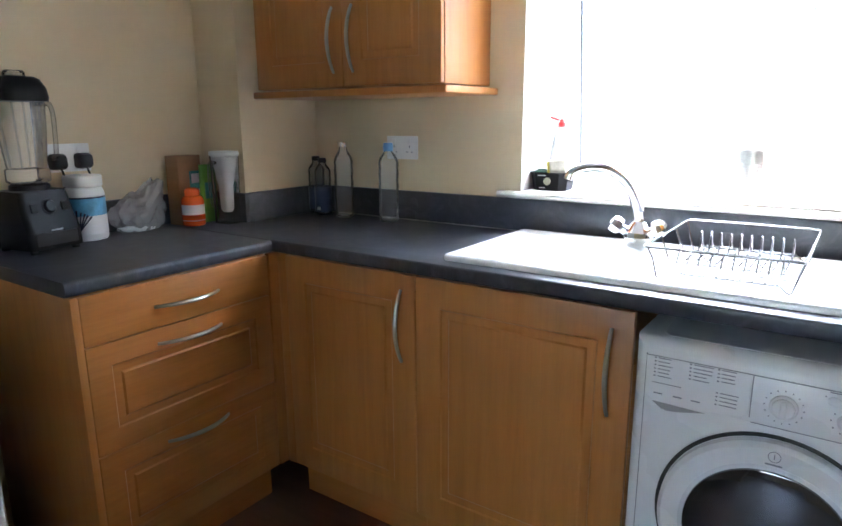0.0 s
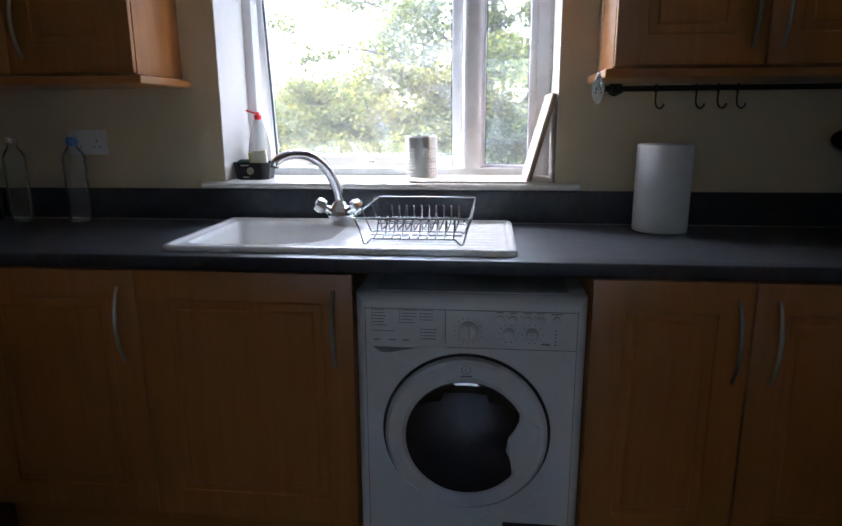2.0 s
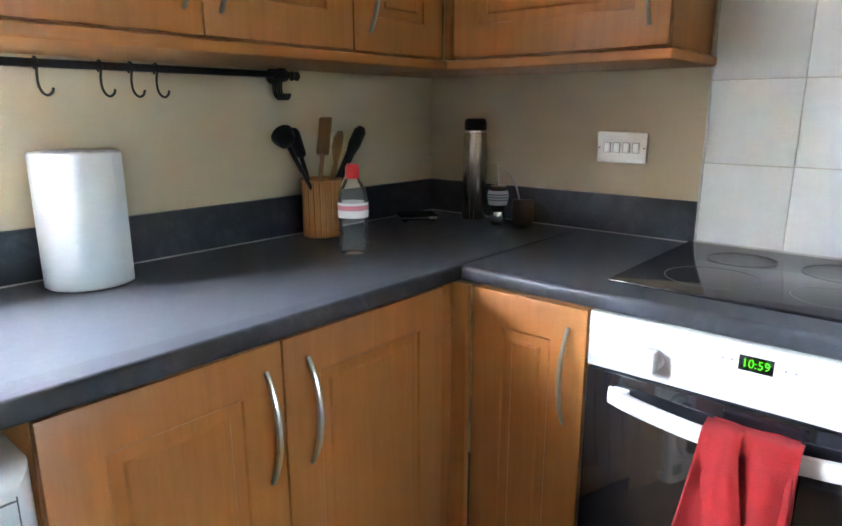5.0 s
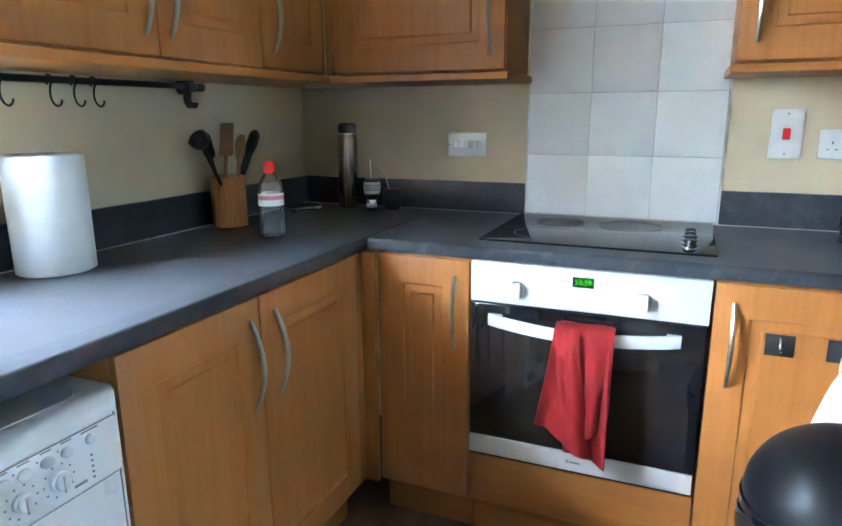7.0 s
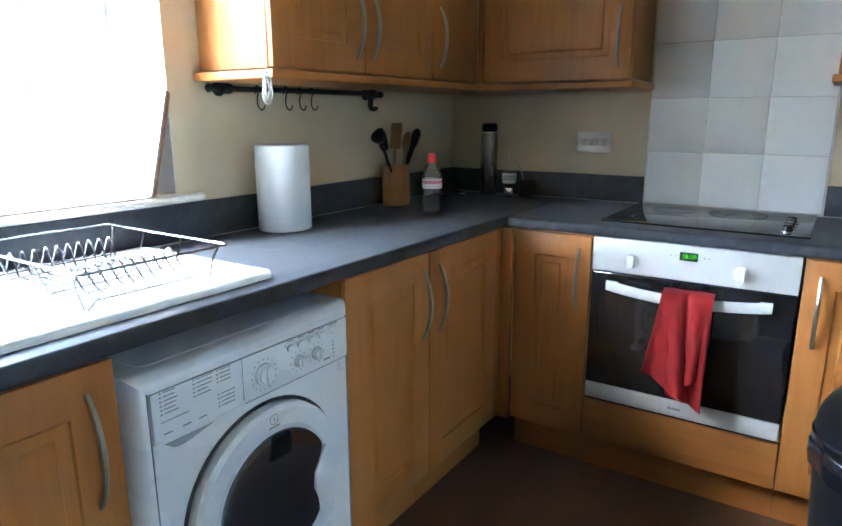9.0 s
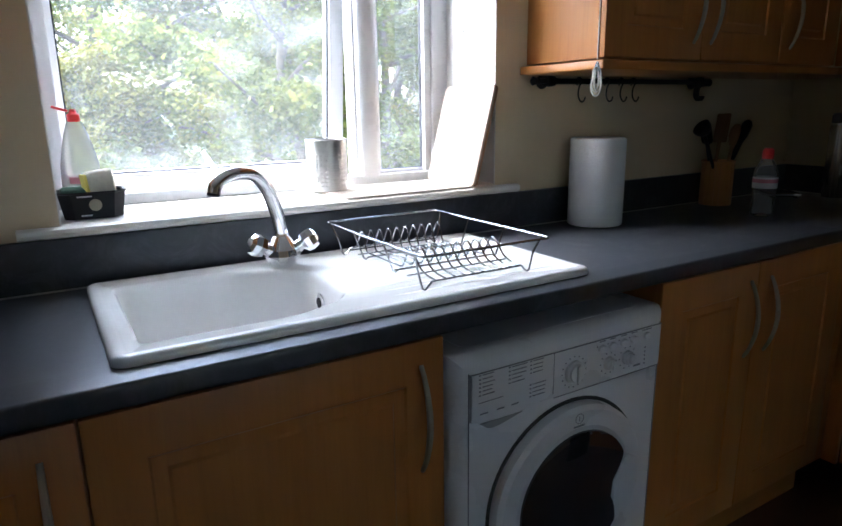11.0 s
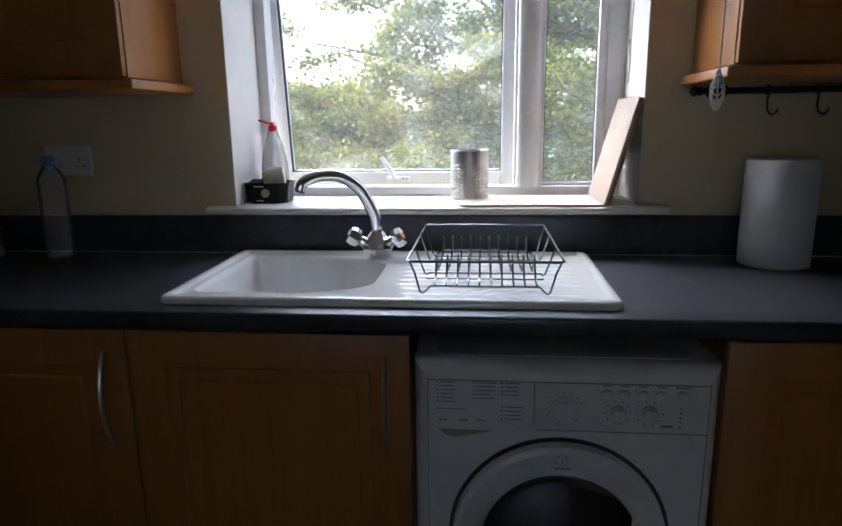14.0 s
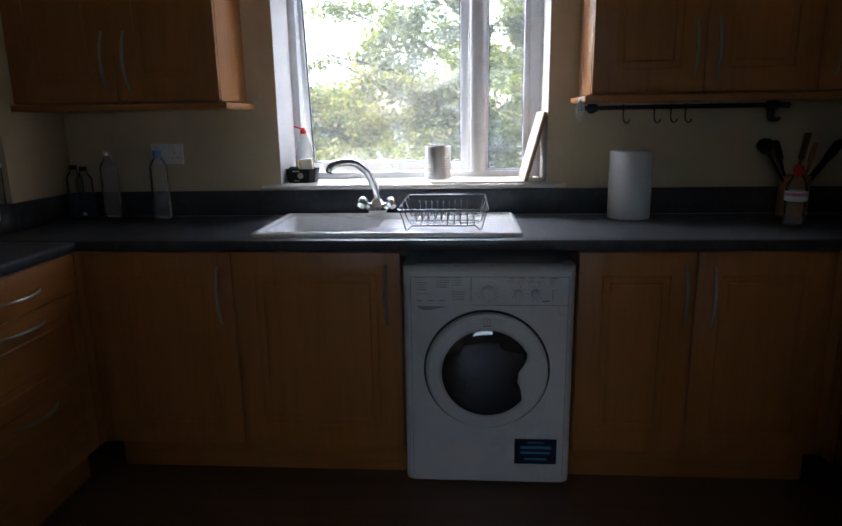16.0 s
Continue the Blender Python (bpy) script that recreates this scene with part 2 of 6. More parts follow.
ORANGE = plain("orange_plastic", (0.72, 0.10, 0.012), 0.25, vary=0.08)
GREEN_PACK = plain("green_packet", (0.12, 0.32, 0.03), 0.4, vary=0.2)
TEAL = plain("teal_print", (0.03, 0.22, 0.22), 0.5, vary=0.2)
BLUE_PRINT = plain("blue_print", (0.12, 0.34, 0.56), 0.5, vary=0.3, scale=25)
NAVY = plain("navy_print", (0.015, 0.022, 0.06), 0.35, vary=0.2)
LABEL_WHITE = plain("label_paper", (0.72, 0.72, 0.72), 0.5, vary=0.05)
LABEL_PINK = plain("pink_print", (0.60, 0.22, 0.27), 0.5, vary=0.1)
CARD = plain("brown_card", (0.30, 0.17, 0.085), 0.8, vary=0.12, scale=14, bump=0.2)
BAMBOO = wood("bamboo_strips", (0.33, 0.125, 0.030), (0.45, 0.19, 0.050), (0.52, 0.25, 0.078), 'z', 0.45, 2.0)
SPOON_WOOD = wood("spoon_wood", (0.20, 0.095, 0.035), (0.32, 0.165, 0.07), (0.40, 0.23, 0.11), 'z', 0.6, 3.0)
BOARD_WOOD = wood("pale_board_wood", (0.37, 0.29, 0.22), (0.46, 0.37, 0.29), (0.52, 0.43, 0.35), 'z', 0.6, 2.0)
BOARD_EDGE = wood("board_edge_wood", (0.17, 0.09, 0.045), (0.27, 0.15, 0.08), (0.34, 0.20, 0.11), 'z', 0.6, 3.0)
BOARD_FLAT = wood("pale_flat_board", (0.60, 0.52, 0.43), (0.70, 0.62, 0.53), (0.76, 0.69, 0.61), 'x', 0.5, 2.0)
SPONGE_Y = plain("yellow_sponge", (0.72, 0.60, 0.12), 0.95, vary=0.12, scale=60, bump=0.8, fine=300)
SPONGE_W = plain("cream_sponge", (0.72, 0.70, 0.58), 0.95, vary=0.1, scale=60, bump=0.8, fine=300)
SCOURER = plain("green_scourer", (0.015, 0.06, 0.04), 0.95, vary=0.3, scale=80, bump=0.9, fine=400)
BROWN_GOURD = plain("dark_gourd", (0.035, 0.020, 0.014), 0.5, vary=0.3, scale=30)
CORD = plain("white_cord", (0.62, 0.60, 0.55), 0.8, vary=0.1, scale=60)
FLOOR_WOOD = wood("dark_floor_laminate", (0.075, 0.035, 0.019), (0.125, 0.060, 0.032), (0.165, 0.085, 0.047), 'x', 0.4, 0.8)
CLEAR = film("clear_plastic", (0.97, 0.98, 0.98), 0.10, 0.88, 6.0)
CLEAR_JAR = film("clear_jar", (0.95, 0.95, 0.95), 0.06, 0.92, 2.0)
CLEAR_BAG = film("clear_bag", (0.94, 0.94, 0.93), 0.2, 0.66, 5.0)
CLEAR_SOAP = film("clear_soap_bottle", (0.95, 0.96, 0.95), 0.1, 0.62)
DARK_BOTTLE = film("smoky_bottle", (0.84, 0.86, 0.89), 0.08, 0.92, 7.0)
PANE = pane_glass()
LED = glow("green_digits", (0.16, 1.0, 0.0), 0.014)
BARK = plain("grey_bark", (0.13, 0.105, 0.075), 0.9, vary=0.4, scale=7, bump=0.8, fine=40)
LEAF = leafy("maple_leaves", (0.085, 0.105, 0.034), (0.155, 0.180, 0.058), (0.235, 0.245, 0.088))
LEAF_YELLOW = leafy("yellowing_leaves", (0.125, 0.130, 0.040), (0.205, 0.200, 0.066), (0.285, 0.262, 0.095))
GRASS = plain("rough_grass", (0.055, 0.085, 0.026), 0.95, vary=0.4, scale=1.5, bump=0.8, fine=25)
BRICK_WALL = plain("red_brick_outer", (0.28, 0.11, 0.07), 0.9, vary=0.2, scale=9, bump=0.4)


# ---- building helpers ----
def box(x0, x1, y0, y1, z0, z1, bev=0.0, seg=2):
    bm = bmesh.new()
    m = Matrix.LocRotScale(((x0 + x1) / 2, (y0 + y1) / 2, (z0 + z1) / 2), None, (abs(x1 - x0), abs(y1 - y0), abs(z1 - z0)))
    bmesh.ops.create_cube(bm, size=1.0, matrix=m)
    if bev:
        bmesh.ops.bevel(bm, geom=bm.edges[:], offset=bev, segments=seg, affect='EDGES', profile=0.5)
    return bm


def joined(*bms):
    out = bmesh.new()
    for b in bms:
        me = bpy.data.meshes.new("tmp")
        b.to_mesh(me)
        out.from_mesh(me)
        b.free()
        bpy.data.meshes.remove(me)
    return out


def moved(bm, m):
    bmesh.ops.transform(bm, matrix=m, verts=bm.verts[:])
    return bm


def loft(rings, cap0=True, cap1=True):
    """A skin over closed rings of equal length."""
    bm = bmesh.new()
    rows = [[bm.verts.new(p) for p in r] for r in rings]
    n = len(rows[0])
    for a, b in zip(rows, rows[1:]):
        for i in range(n):
            bm.faces.new((a[i], a[(i + 1) % n], b[(i + 1) % n], b[i]))
    if cap0:
        bm.faces.new(rows[0][::-1])
    if cap1:
        bm.faces.new(rows[-1])
    bmesh.ops.recalc_face_normals(bm, faces=bm.faces[:])
    return bm


def lathe(profile, n=32, at=(0, 0), cap0=True, cap1=True):
    return loft([[(at[0] + r * math.cos(2 * math.pi * i / n), at[1] + r * math.sin(2 * math.pi * i / n), z) for i in range(n)] for r, z in profile], cap0, cap1)


def tube(points, r, n=8, closed=False, flat=1.0):
    """A round (or, with flat, an oval) bar along points; r may be a list."""
    pts = [Vector(p) for p in points]
    count = len(pts)
    rings, up = [], None
    for i, p in enumerate(pts):
        a = pts[(i - 1) % count] if closed or i else pts[0]
        b = pts[(i + 1) % count] if closed or i < count - 1 else pts[-1]
        t = (b - a).normalized()
        if up is None:
            up = Vector((0, 0, 1)) if abs(t.z) < 0.9 else Vector((0, 1, 0))
        up = (up - t * up.dot(t)).normalized()
        side = t.cross(up)
        rad = r[i] if isinstance(r, (list, tuple)) else r
        rings.append([p + rad * (math.cos(2 * math.pi * k / n) * side * flat + math.sin(2 * math.pi * k / n) * up) for k in range(n)])
    if closed:
        rings.append(rings[0])
    bm = loft(rings, not closed, not closed)
    if closed:
        bmesh.ops.remove_doubles(bm, verts=bm.verts[:], dist=1e-6)
    return bm


def smooth_line(points, steps=6):
    """A Catmull-Rom line through points."""
    p = [Vector(q) for q in points]
    p = [2 * p[0] - p[1]] + p + [2 * p[-1] - p[-2]]
    out = []
    for a, b, c, d in zip(p, p[1:], p[2:], p[3:]):
        for s in range(steps):
            t = s / steps
            out.append(0.5 * ((2 * b) + (c - a) * t + (2 * a - 5 * b + 4 * c - d) * t * t + (3 * b - a - 3 * c + d) * t ** 3))
    out.append(p[-2])
    return out


def round_rect(x0, x1, y0, y1, r, n=5):
    out = []
    for cx, cy, a0 in ((x1 - r, y1 - r, 0), (x0 + r, y1 - r, 90), (x0 + r, y0 + r, 180), (x1 - r, y0 + r, 270)):
        for i in range(n + 1):
            a = radians(a0 + 90 * i / n)
            out.append((cx + r * math.cos(a), cy + r * math.sin(a)))
    return out


def prism(outline, z0, z1, bev=0.0):
    bm = loft([[(x, y, z0) for x, y in outline], [(x, y, z1) for x, y in outline]])
    if bev:
        flat = [e for e in bm.edges if abs(e.verts[0].co.z - e.verts[1].co.z) < 1e-6]
        bmesh.ops.bevel(bm, geom=flat, offset=bev, segments=2, affect='EDGES', profile=0.5)
    return bm


ORIGIN = {}


def thing(name, label, category, at=(0, 0, 0), m=None, group="", kind=""):
    """An Empty at a thing's base. Without m its parts are given in the world's coordinates, with m in its own."""
    ob = new(name)
    ob.empty_display_size = 0.05
    ob.matrix_world = m if m is not None else Matrix.Translation(at)
    ORIGIN[ob] = Vector((0, 0, 0)) if m is not None else Vector(at)
    return tagged(ob, label, category, group, kind)


def part(name, bm, material, parent=None, label="", angle=38.0):
    me = bpy.data.meshes.new(name)
    if parent is not None:
        bmesh.ops.translate(bm, verts=bm.verts[:], vec=-ORIGIN[parent])
    bm.to_mesh(me)
    bm.free()
    me.shade_smooth()
    for p in me.polygons:
        ring = [me.vertices[i].co for i in p.vertices]
        if len(ring) > 4 or min((ring[k] - ring[k - 1]).length for k in range(len(ring))) > 0.03:
            p.use_smooth = False
    me.set_sharp_from_angle(angle=radians(angle))
    me.materials.append(material)
    ob = new(name, me)
    if parent is not None:
        ob.parent = parent
        ORIGIN[ob] = ORIGIN[parent]
    return tagged(ob, label)


def solid(name, bm, material, label, category, kind="", group="", angle=38.0):
    """A top-level thing of one mesh."""
    return tagged(part(name, bm, material, None, "", angle), label, category, group, kind)


def words(name, text, size, m, material, parent, label="", depth=0.0003):
    """Lettering as a mesh; m puts it in the parent's own coordinates."""
    cu = bpy.data.curves.new(name, 'FONT')
    cu.body, cu.size, cu.extrude, cu.align_x, cu.align_y = text, size, depth, 'CENTER', 'CENTER'
    tmp = bpy.data.objects.new(name, cu)
    scene.collection.objects.link(tmp)
    bpy.context.view_layer.update()
    me = bpy.data.meshes.new_from_object(tmp)
    bpy.data.objects.remove(tmp)
    me.transform(m)
    me.materials.clear()
    me.materials.append(material)
    ob = new(name, me)
    ob.parent = parent
    return tagged(ob, label)


# ---- the room ----
LEFT, RIGHT, BACK, TOP = -1.756, 2.12, -5.8, 2.4
solid("floor", box(LEFT - 0.2, RIGHT + 0.2, BACK - 0.2, 0.0, -0.12, 0.0), FLOOR_WOOD, "dark brown wood laminate floor", "floor", "structure")
solid("ceiling", box(LEFT - 0.2, RIGHT + 0.2, BACK - 0.2, 0.34, TOP, TOP + 0.15), CEIL, "plain white painted ceiling", "ceiling", "structure")
WX0, WX1, WZ0, WZ1 = -0.575, 0.570, 1.018, 2.13
solid("wall_north", joined(
    box(LEFT - 0.2, WX0, 0, 0.34, -0.12, TOP), box(WX1, RIGHT + 0.2, 0, 0.34, -0.12, TOP),
    box(WX0, WX1, 0, 0.34, -0.12, WZ0), box(WX0, WX1, 0, 0.34, WZ1, TOP)), WALL, "cream painted wall with a deep window recess", "wall", "structure")
solid("wall_east", box(RIGHT, RIGHT + 0.2, BACK - 0.2, 0, 0, TOP), WALL, "cream painted wall behind the cooker", "wall", "structure")
solid("wall_west", joined(box(LEFT - 0.2, LEFT, BACK - 0.2, 0, 0, TOP), box(LEFT, -1.52, -0.391, 0, 0, TOP)), WALL, "cream painted wall with a boxed-in corner", "wall", "structure")
# Opening in the unseen back wall, sized for the added fill light.
BX0, BX1, BZ0, BZ1 = -0.50, 0.92, 0.90, 2.05
solid("wall_south", joined(box(LEFT, BX0, BACK - 0.2, BACK, 0, TOP), box(BX1, RIGHT, BACK - 0.2, BACK, 0, TOP), box(BX0, BX1, BACK - 0.2, BACK, 0, BZ0), box(BX0, BX1, BACK - 0.2, BACK, BZ1, TOP)), WALL, "plain cream painted wall with an opening for added light", "wall", "structure")
# Unseen partition: its doorway narrows the added back light to a central pool.
solid("partition_wall", joined(box(LEFT, -0.32, -3.42, -3.32, 0, TOP), box(0.74, RIGHT, -3.42, -3.32, 0, TOP), box(-0.32, 0.74, -3.42, -3.32, 2.06, TOP)), WALL, "unseen cream partition added to narrow the light from behind", "wall", "structure")
# Unseen window, added so daylight reaches fronts that face into the room.
fill_win = thing("fill_window", "unseen white window added to light the room from behind", "window", (0.2, BACK - 0.1, BZ0), kind="structure")
part("window_frame", joined(box(BX0, BX0 + 0.06, BACK - 0.15, BACK - 0.09, BZ0, BZ1, 0.003), box(BX1 - 0.06, BX1, BACK - 0.15, BACK - 0.09, BZ0, BZ1, 0.003), box(BX0 + 0.06, BX1 - 0.06, BACK - 0.15, BACK - 0.09, BZ0, BZ0 + 0.06, 0.003), box(BX0 + 0.06, BX1 - 0.06, BACK - 0.15, BACK - 0.09, BZ1 - 0.06, BZ1, 0.003), box(0.185, 0.215, BACK - 0.15, BACK - 0.09, BZ0 + 0.06, BZ1 - 0.06, 0.003)), UPVC, fill_win)
for a, b in ((BX0 + 0.06, 0.185), (0.215, BX1 - 0.06)):
    pane = part("pane", box(a, b, BACK - 0.122, BACK - 0.118, BZ0 + 0.06, BZ1 - 0.06), PANE, fill_win)
    pane.visible_shadow = False

# window: fixed frame, a fixed light, and a top-hung casement that stands ajar
win = thing("window_1", "white plastic window with its casement ajar", "window", (0, 0.28, 1.045), kind="structure")
FY0, FY1 = 0.255, 0.325
part("window_frame", joined(
    box(WX0, -0.538, FY0, FY1, 1.045, WZ1, 0.004), box(0.513, WX1, FY0, FY1, 1.045, WZ1, 0.004),
    box(-0.538, 0.513, FY0, FY1, 1.045, 1.075, 0.004), box(-0.538, 0.513, FY0, FY1, WZ1 - 0.06, WZ1, 0.004)), UPVC, win)
part("mullion", joined(
    loft([[(0.282 + 0.036 * math.cos(a) * 0.95, FY0 + 0.004 - 0.016 * math.sin(a) if math.sin(a) > 0 else FY1, z) for a in [math.pi * i / 12 for i in range(13)] + [math.pi * 1.2, math.pi * 1.8]] for z in (1.072, WZ1 - 0.055)]),
    box(0.240, 0.322, FY0 + 0.012, FY1, 1.074, WZ1 - 0.055, 0.003)), UPVC, win)
part("glazing_bead", joined(
    box(0.322, 0.332, FY0 + 0.02, FY0 + 0.04, 1.074, WZ1 - 0.06, 0.003), box(0.488, 0.514, FY0 + 0.01, FY0 + 0.04, 1.074, WZ1 - 0.06, 0.004),
    box(0.332, 0.488, FY0 + 0.02, FY0 + 0.04, 1.074, 1.086, 0.003)), UPVC, win)
part("gasket", joined(
    box(0.332, 0.3345, FY0 + 0.028, FY0 + 0.040, 1.086, WZ1 - 0.06), box(0.4855, 0.488, FY0 + 0.028, FY0 + 0.040, 1.086, WZ1 - 0.06),
    box(0.3345, 0.4855, FY0 + 0.028, FY0 + 0.040, 1.086, 1.0885)), GREY_RUBBER, win)
pane = part("pane", box(0.330, 0.490, FY0 + 0.042, FY0 + 0.046, 1.080, WZ1 - 0.05), PANE, win, "clear window glass")
pane.visible_shadow = False
HINGE = Matrix.Translation((0, 0.30, 2.085)) @ Matrix.Rotation(radians(6.6), 4, 'X') @ Matrix.Translation((0, -0.30, -2.085))


def hung(bm):
    return moved(bm, HINGE)


CX0, CX1, CZ0, CZ1, CY0, CY1 = -0.566, 0.252, 1.052, 2.10, 0.275, 0.33
casement = part("casement", hung(joined(
    box(CX0, -0.520, CY0, CY1, CZ0, CZ1, 0.006), box(0.203, CX1, CY0, CY1, CZ0, CZ1, 0.006),
    box(-0.520, 0.203, CY0, CY1, CZ0, 1.108, 0.006), box(-0.520, 0.203, CY0, CY1, CZ1 - 0.06, CZ1, 0.006))), UPVC, win)
part("gasket", hung(joined(
    box(-0.520, -0.5165, CY0 + 0.008, CY0 + 0.022, 1.108, CZ1 - 0.06), box(0.1995, 0.203, CY0 + 0.008, CY0 + 0.022, 1.108, CZ1 - 0.06),
    box(-0.5165, 0.1995, CY0 + 0.008, CY0 + 0.022, 1.108, 1.1112))), GREY_RUBBER, casement)
pane = part("pane", hung(box(-0.524, 0.207, CY0 + 0.024, CY0 + 0.028, 1.100, CZ1 - 0.05)), PANE, casement, "clear window glass")
pane.visible_shadow = False
lever = part("window_handle", hung(joined(
    box(-0.185, -0.105, CY0 - 0.012, CY0, 1.078, 1.094, 0.004),
    tube(smooth_line([(-0.150, CY0 - 0.012, 1.086), (-0.156, CY0 - 0.034, 1.098), (-0.172, CY0 - 0.036, 1.128), (-0.196, CY0 - 0.036, 1.166)], 5), [0.008] * 6 + [0.0075] * 10, 8))), WHITE_PLASTIC, casement, "white plastic lever handle")
part("screw", hung(joined(*[moved(lathe([(0.0035, 0), (0.003, 0.002)], 10), Matrix.Translation((x, CY0 - 0.011, 1.086)) @ Matrix.Rotation(radians(90), 4, 'X')) for x in (-0.128, -0.116)])), PRINT_GREY, casement)

solid("window_reveal", joined(box(WX0, WX0 + 0.003, 0.001, FY0 - 0.001, 1.046, WZ1), box(WX1 - 0.003, WX1, 0.001, FY0 - 0.001, 1.046, WZ1), box(WX0 + 0.003, WX1 - 0.003, 0.001, FY0 - 0.001, WZ1 - 0.003, WZ1)), plain("white_reveal_paint", (0.70, 0.675, 0.65), 0.6, vary=0.05, scale=5, bump=0.1, fine=150), "white painted sides of the window recess", "trim", "structure")

# sill board with a rounded nose
sill_profile = [(0.256, 1.0455), (-0.016, 1.0455), (-0.0235, 1.0415), (-0.0265, 1.034), (-0.0235, 1.0265), (-0.016, 1.0225), (0.0, 1.0225)]


def sill_piece(x0, x1, prof):
    return loft([[(x, y, z) for y, z in prof] for x in (x0, x1)])


part("window_sill", joined(
    sill_piece(WX0, WX1, sill_profile + [(0.256, 1.0225)]),
    sill_piece(-0.654, WX0, [(-0.0005, 1.0455)] + sill_profile[1:6] + [(-0.0005, 1.0225)]),
    sill_piece(WX1, 0.647, [(-0.0005, 1.0455)] + sill_profile[1:6] + [(-0.0005, 1.0225)])), SILL_WOOD, win, "worn white painted sill board")


# tiles behind the hob, each one set in grout
splash = thing("tiled_splashback", "white square glazed tiles behind the hob", "tiles", (RIGHT, -1.237, 0.915), kind="structure")
part("grout", box(RIGHT - 0.006, RIGHT - 0.0005, -1.553, -0.928, 0.912, 2.39), GROUT, splash)
part("edge_trim", joined(box(RIGHT - 0.011, RIGHT - 0.0005, -0.9285, -0.9235, 0.912, 2.39, 0.002), box(RIGHT - 0.011, RIGHT - 0.0005, -1.5575, -1.5535, 0.912, 2.39, 0.002)), WHITE_PLASTIC, splash)


# ---- fitted units: local x runs along the front, local y into the unit, local z up; the front face is y = 0 ----
def routed(x0, x1, z0, z1, margin, thick=0.018):
    """A wrapped door front with a routed border round a raised field."""
    bm = box(x0, x1, 0.0, thick, z0, z1, 0.0025)
    face = max((f for f in bm.faces if f.normal.y < -0.99), key=lambda f: f.calc_area())
    if margin:
        for width, depth in ((margin, 0.0), (0.004, -0.0040), (0.021, 0.0), (0.005, 0.0040)):
            bmesh.ops.inset_region(bm, faces=[face], thickness=width, depth=depth, use_even_offset=True)
    return bm


def bow(p0, p1, out=0.030, r=0.0062):
    """A bowed bar handle from p0 to p1 on the front."""
    a, b = Vector(p0), Vector(p1)
    pts = [a.lerp(b, i / 16) + Vector((0, -out * math.sin(math.pi * i / 16) ** 0.8, 0)) for i in range(17)]
    return tube(pts, [r * (0.72 + 0.28 * math.sin(math.pi * i / 16)) for i in range(17)], 8)


def front_door(unit, x0, x1, z0, z1, handle_x=None, handle_z=(0.605, 0.820), margin=0.078):
    d = part("door", routed(x0, x1, z0, z1, margin), WOOD_V, unit)
    if handle_x is not None:
        part("handle", bow((handle_x, 0, handle_z[0]), (handle_x, 0, handle_z[1])), NICKEL, d, "satin nickel bow handle")
    return d


FACE = {'north': 0, 'east': -90, 'west': 90}


def placed(x, y, way):
    return Matrix.Translation((x, y, 0)) @ Matrix.Rotation(radians(FACE[way]), 4, 'Z')


def base_unit(m, w, handle_x, label, depth=0.555, top=0.870):
    u = thing("base_cabinet", label, "cabinet", m=m, group="base cabinets")
    part("body", box(0.0005, w - 0.0005, 0.0195, depth, 0.125, top, 0.001), WOOD_V, u)
    front_door(u, 0.0015, w - 0.0015, 0.130, 0.866, handle_x)
    part("plinth", box(0.0, w, 0.055, 0.070, 0.0, 0.124), WOOD_X, u)
    return u


base_unit(placed(-1.112, -0.588, 'north'), 0.511, 0.462, "beech-effect base cabinet with a panelled door, in the corner")
base_unit(placed(-0.600, -0.588, 'north'), 0.600, 0.549, "beech-effect base cabinet with a panelled door, under the sink", top=0.735)
base_unit(placed(0.610, -0.588, 'north'), 0.392, 0.357, "narrow beech-effect base cabinet beside the washing machine")
base_unit(placed(1.003, -0.588, 'north'), 0.450, 0.056, "beech-effect base cabinet with a panelled door, in the corner")
base_unit(placed(1.506, -0.632, 'east'), 0.286, 0.243, "slim beech-effect base cabinet beside the oven")
cab_f = base_unit(placed(1.506, -1.537, 'east'), 0.600, 0.044, "beech-effect base cabinet with two stick-on hooks on its door")
solid("corner_post", joined(box(1.4535, 1.5045, -0.586, -0.566, 0.126, 0.870, 0.002), box(1.4855, 1.5045, -0.631, -0.5865, 0.126, 0.870, 0.002)), WOOD_V, "beech-effect filler post between corner cabinets", "filler post")
solid("corner_post", joined(box(-1.1495, -1.1135, -0.586, -0.566, 0.126, 0.870, 0.002), box(-1.1695, -1.1505, -0.621, -0.566, 0.126, 0.870, 0.002)), WOOD_V, "beech-effect filler post between corner cabinets", "filler post")

# drawers by the left wall
drawers = thing("drawer_cabinet", "beech-effect cabinet with three drawers and bow handles", "drawers", m=placed(-1.150, -1.2245, 'west'))
part("body", box(0.0005, 0.5995, 0.0195, 0.555, 0.125, 0.870, 0.001), WOOD_V, drawers)
part("side_panel", box(-0.020, 0.0, 0.0, 0.570, 0.0, 0.870, 0.0015), WOOD_V, drawers)
part("plinth", box(0.0, 0.6, 0.055, 0.070, 0.0, 0.124), WOOD_X, drawers)
for z0, z1, margin, hz in ((0.738, 0.868, 0, 0.797), (0.438, 0.735, 0.058, 0.692), (0.130, 0.435, 0.058, 0.399)):
    front = part("drawer_front", routed(0.0015, 0.5965, z0, z1, margin), WOOD_X, drawers)
    part("handle", bow((0.195, 0, hz), (0.405, 0, hz)), NICKEL, front, "satin nickel bow handle")


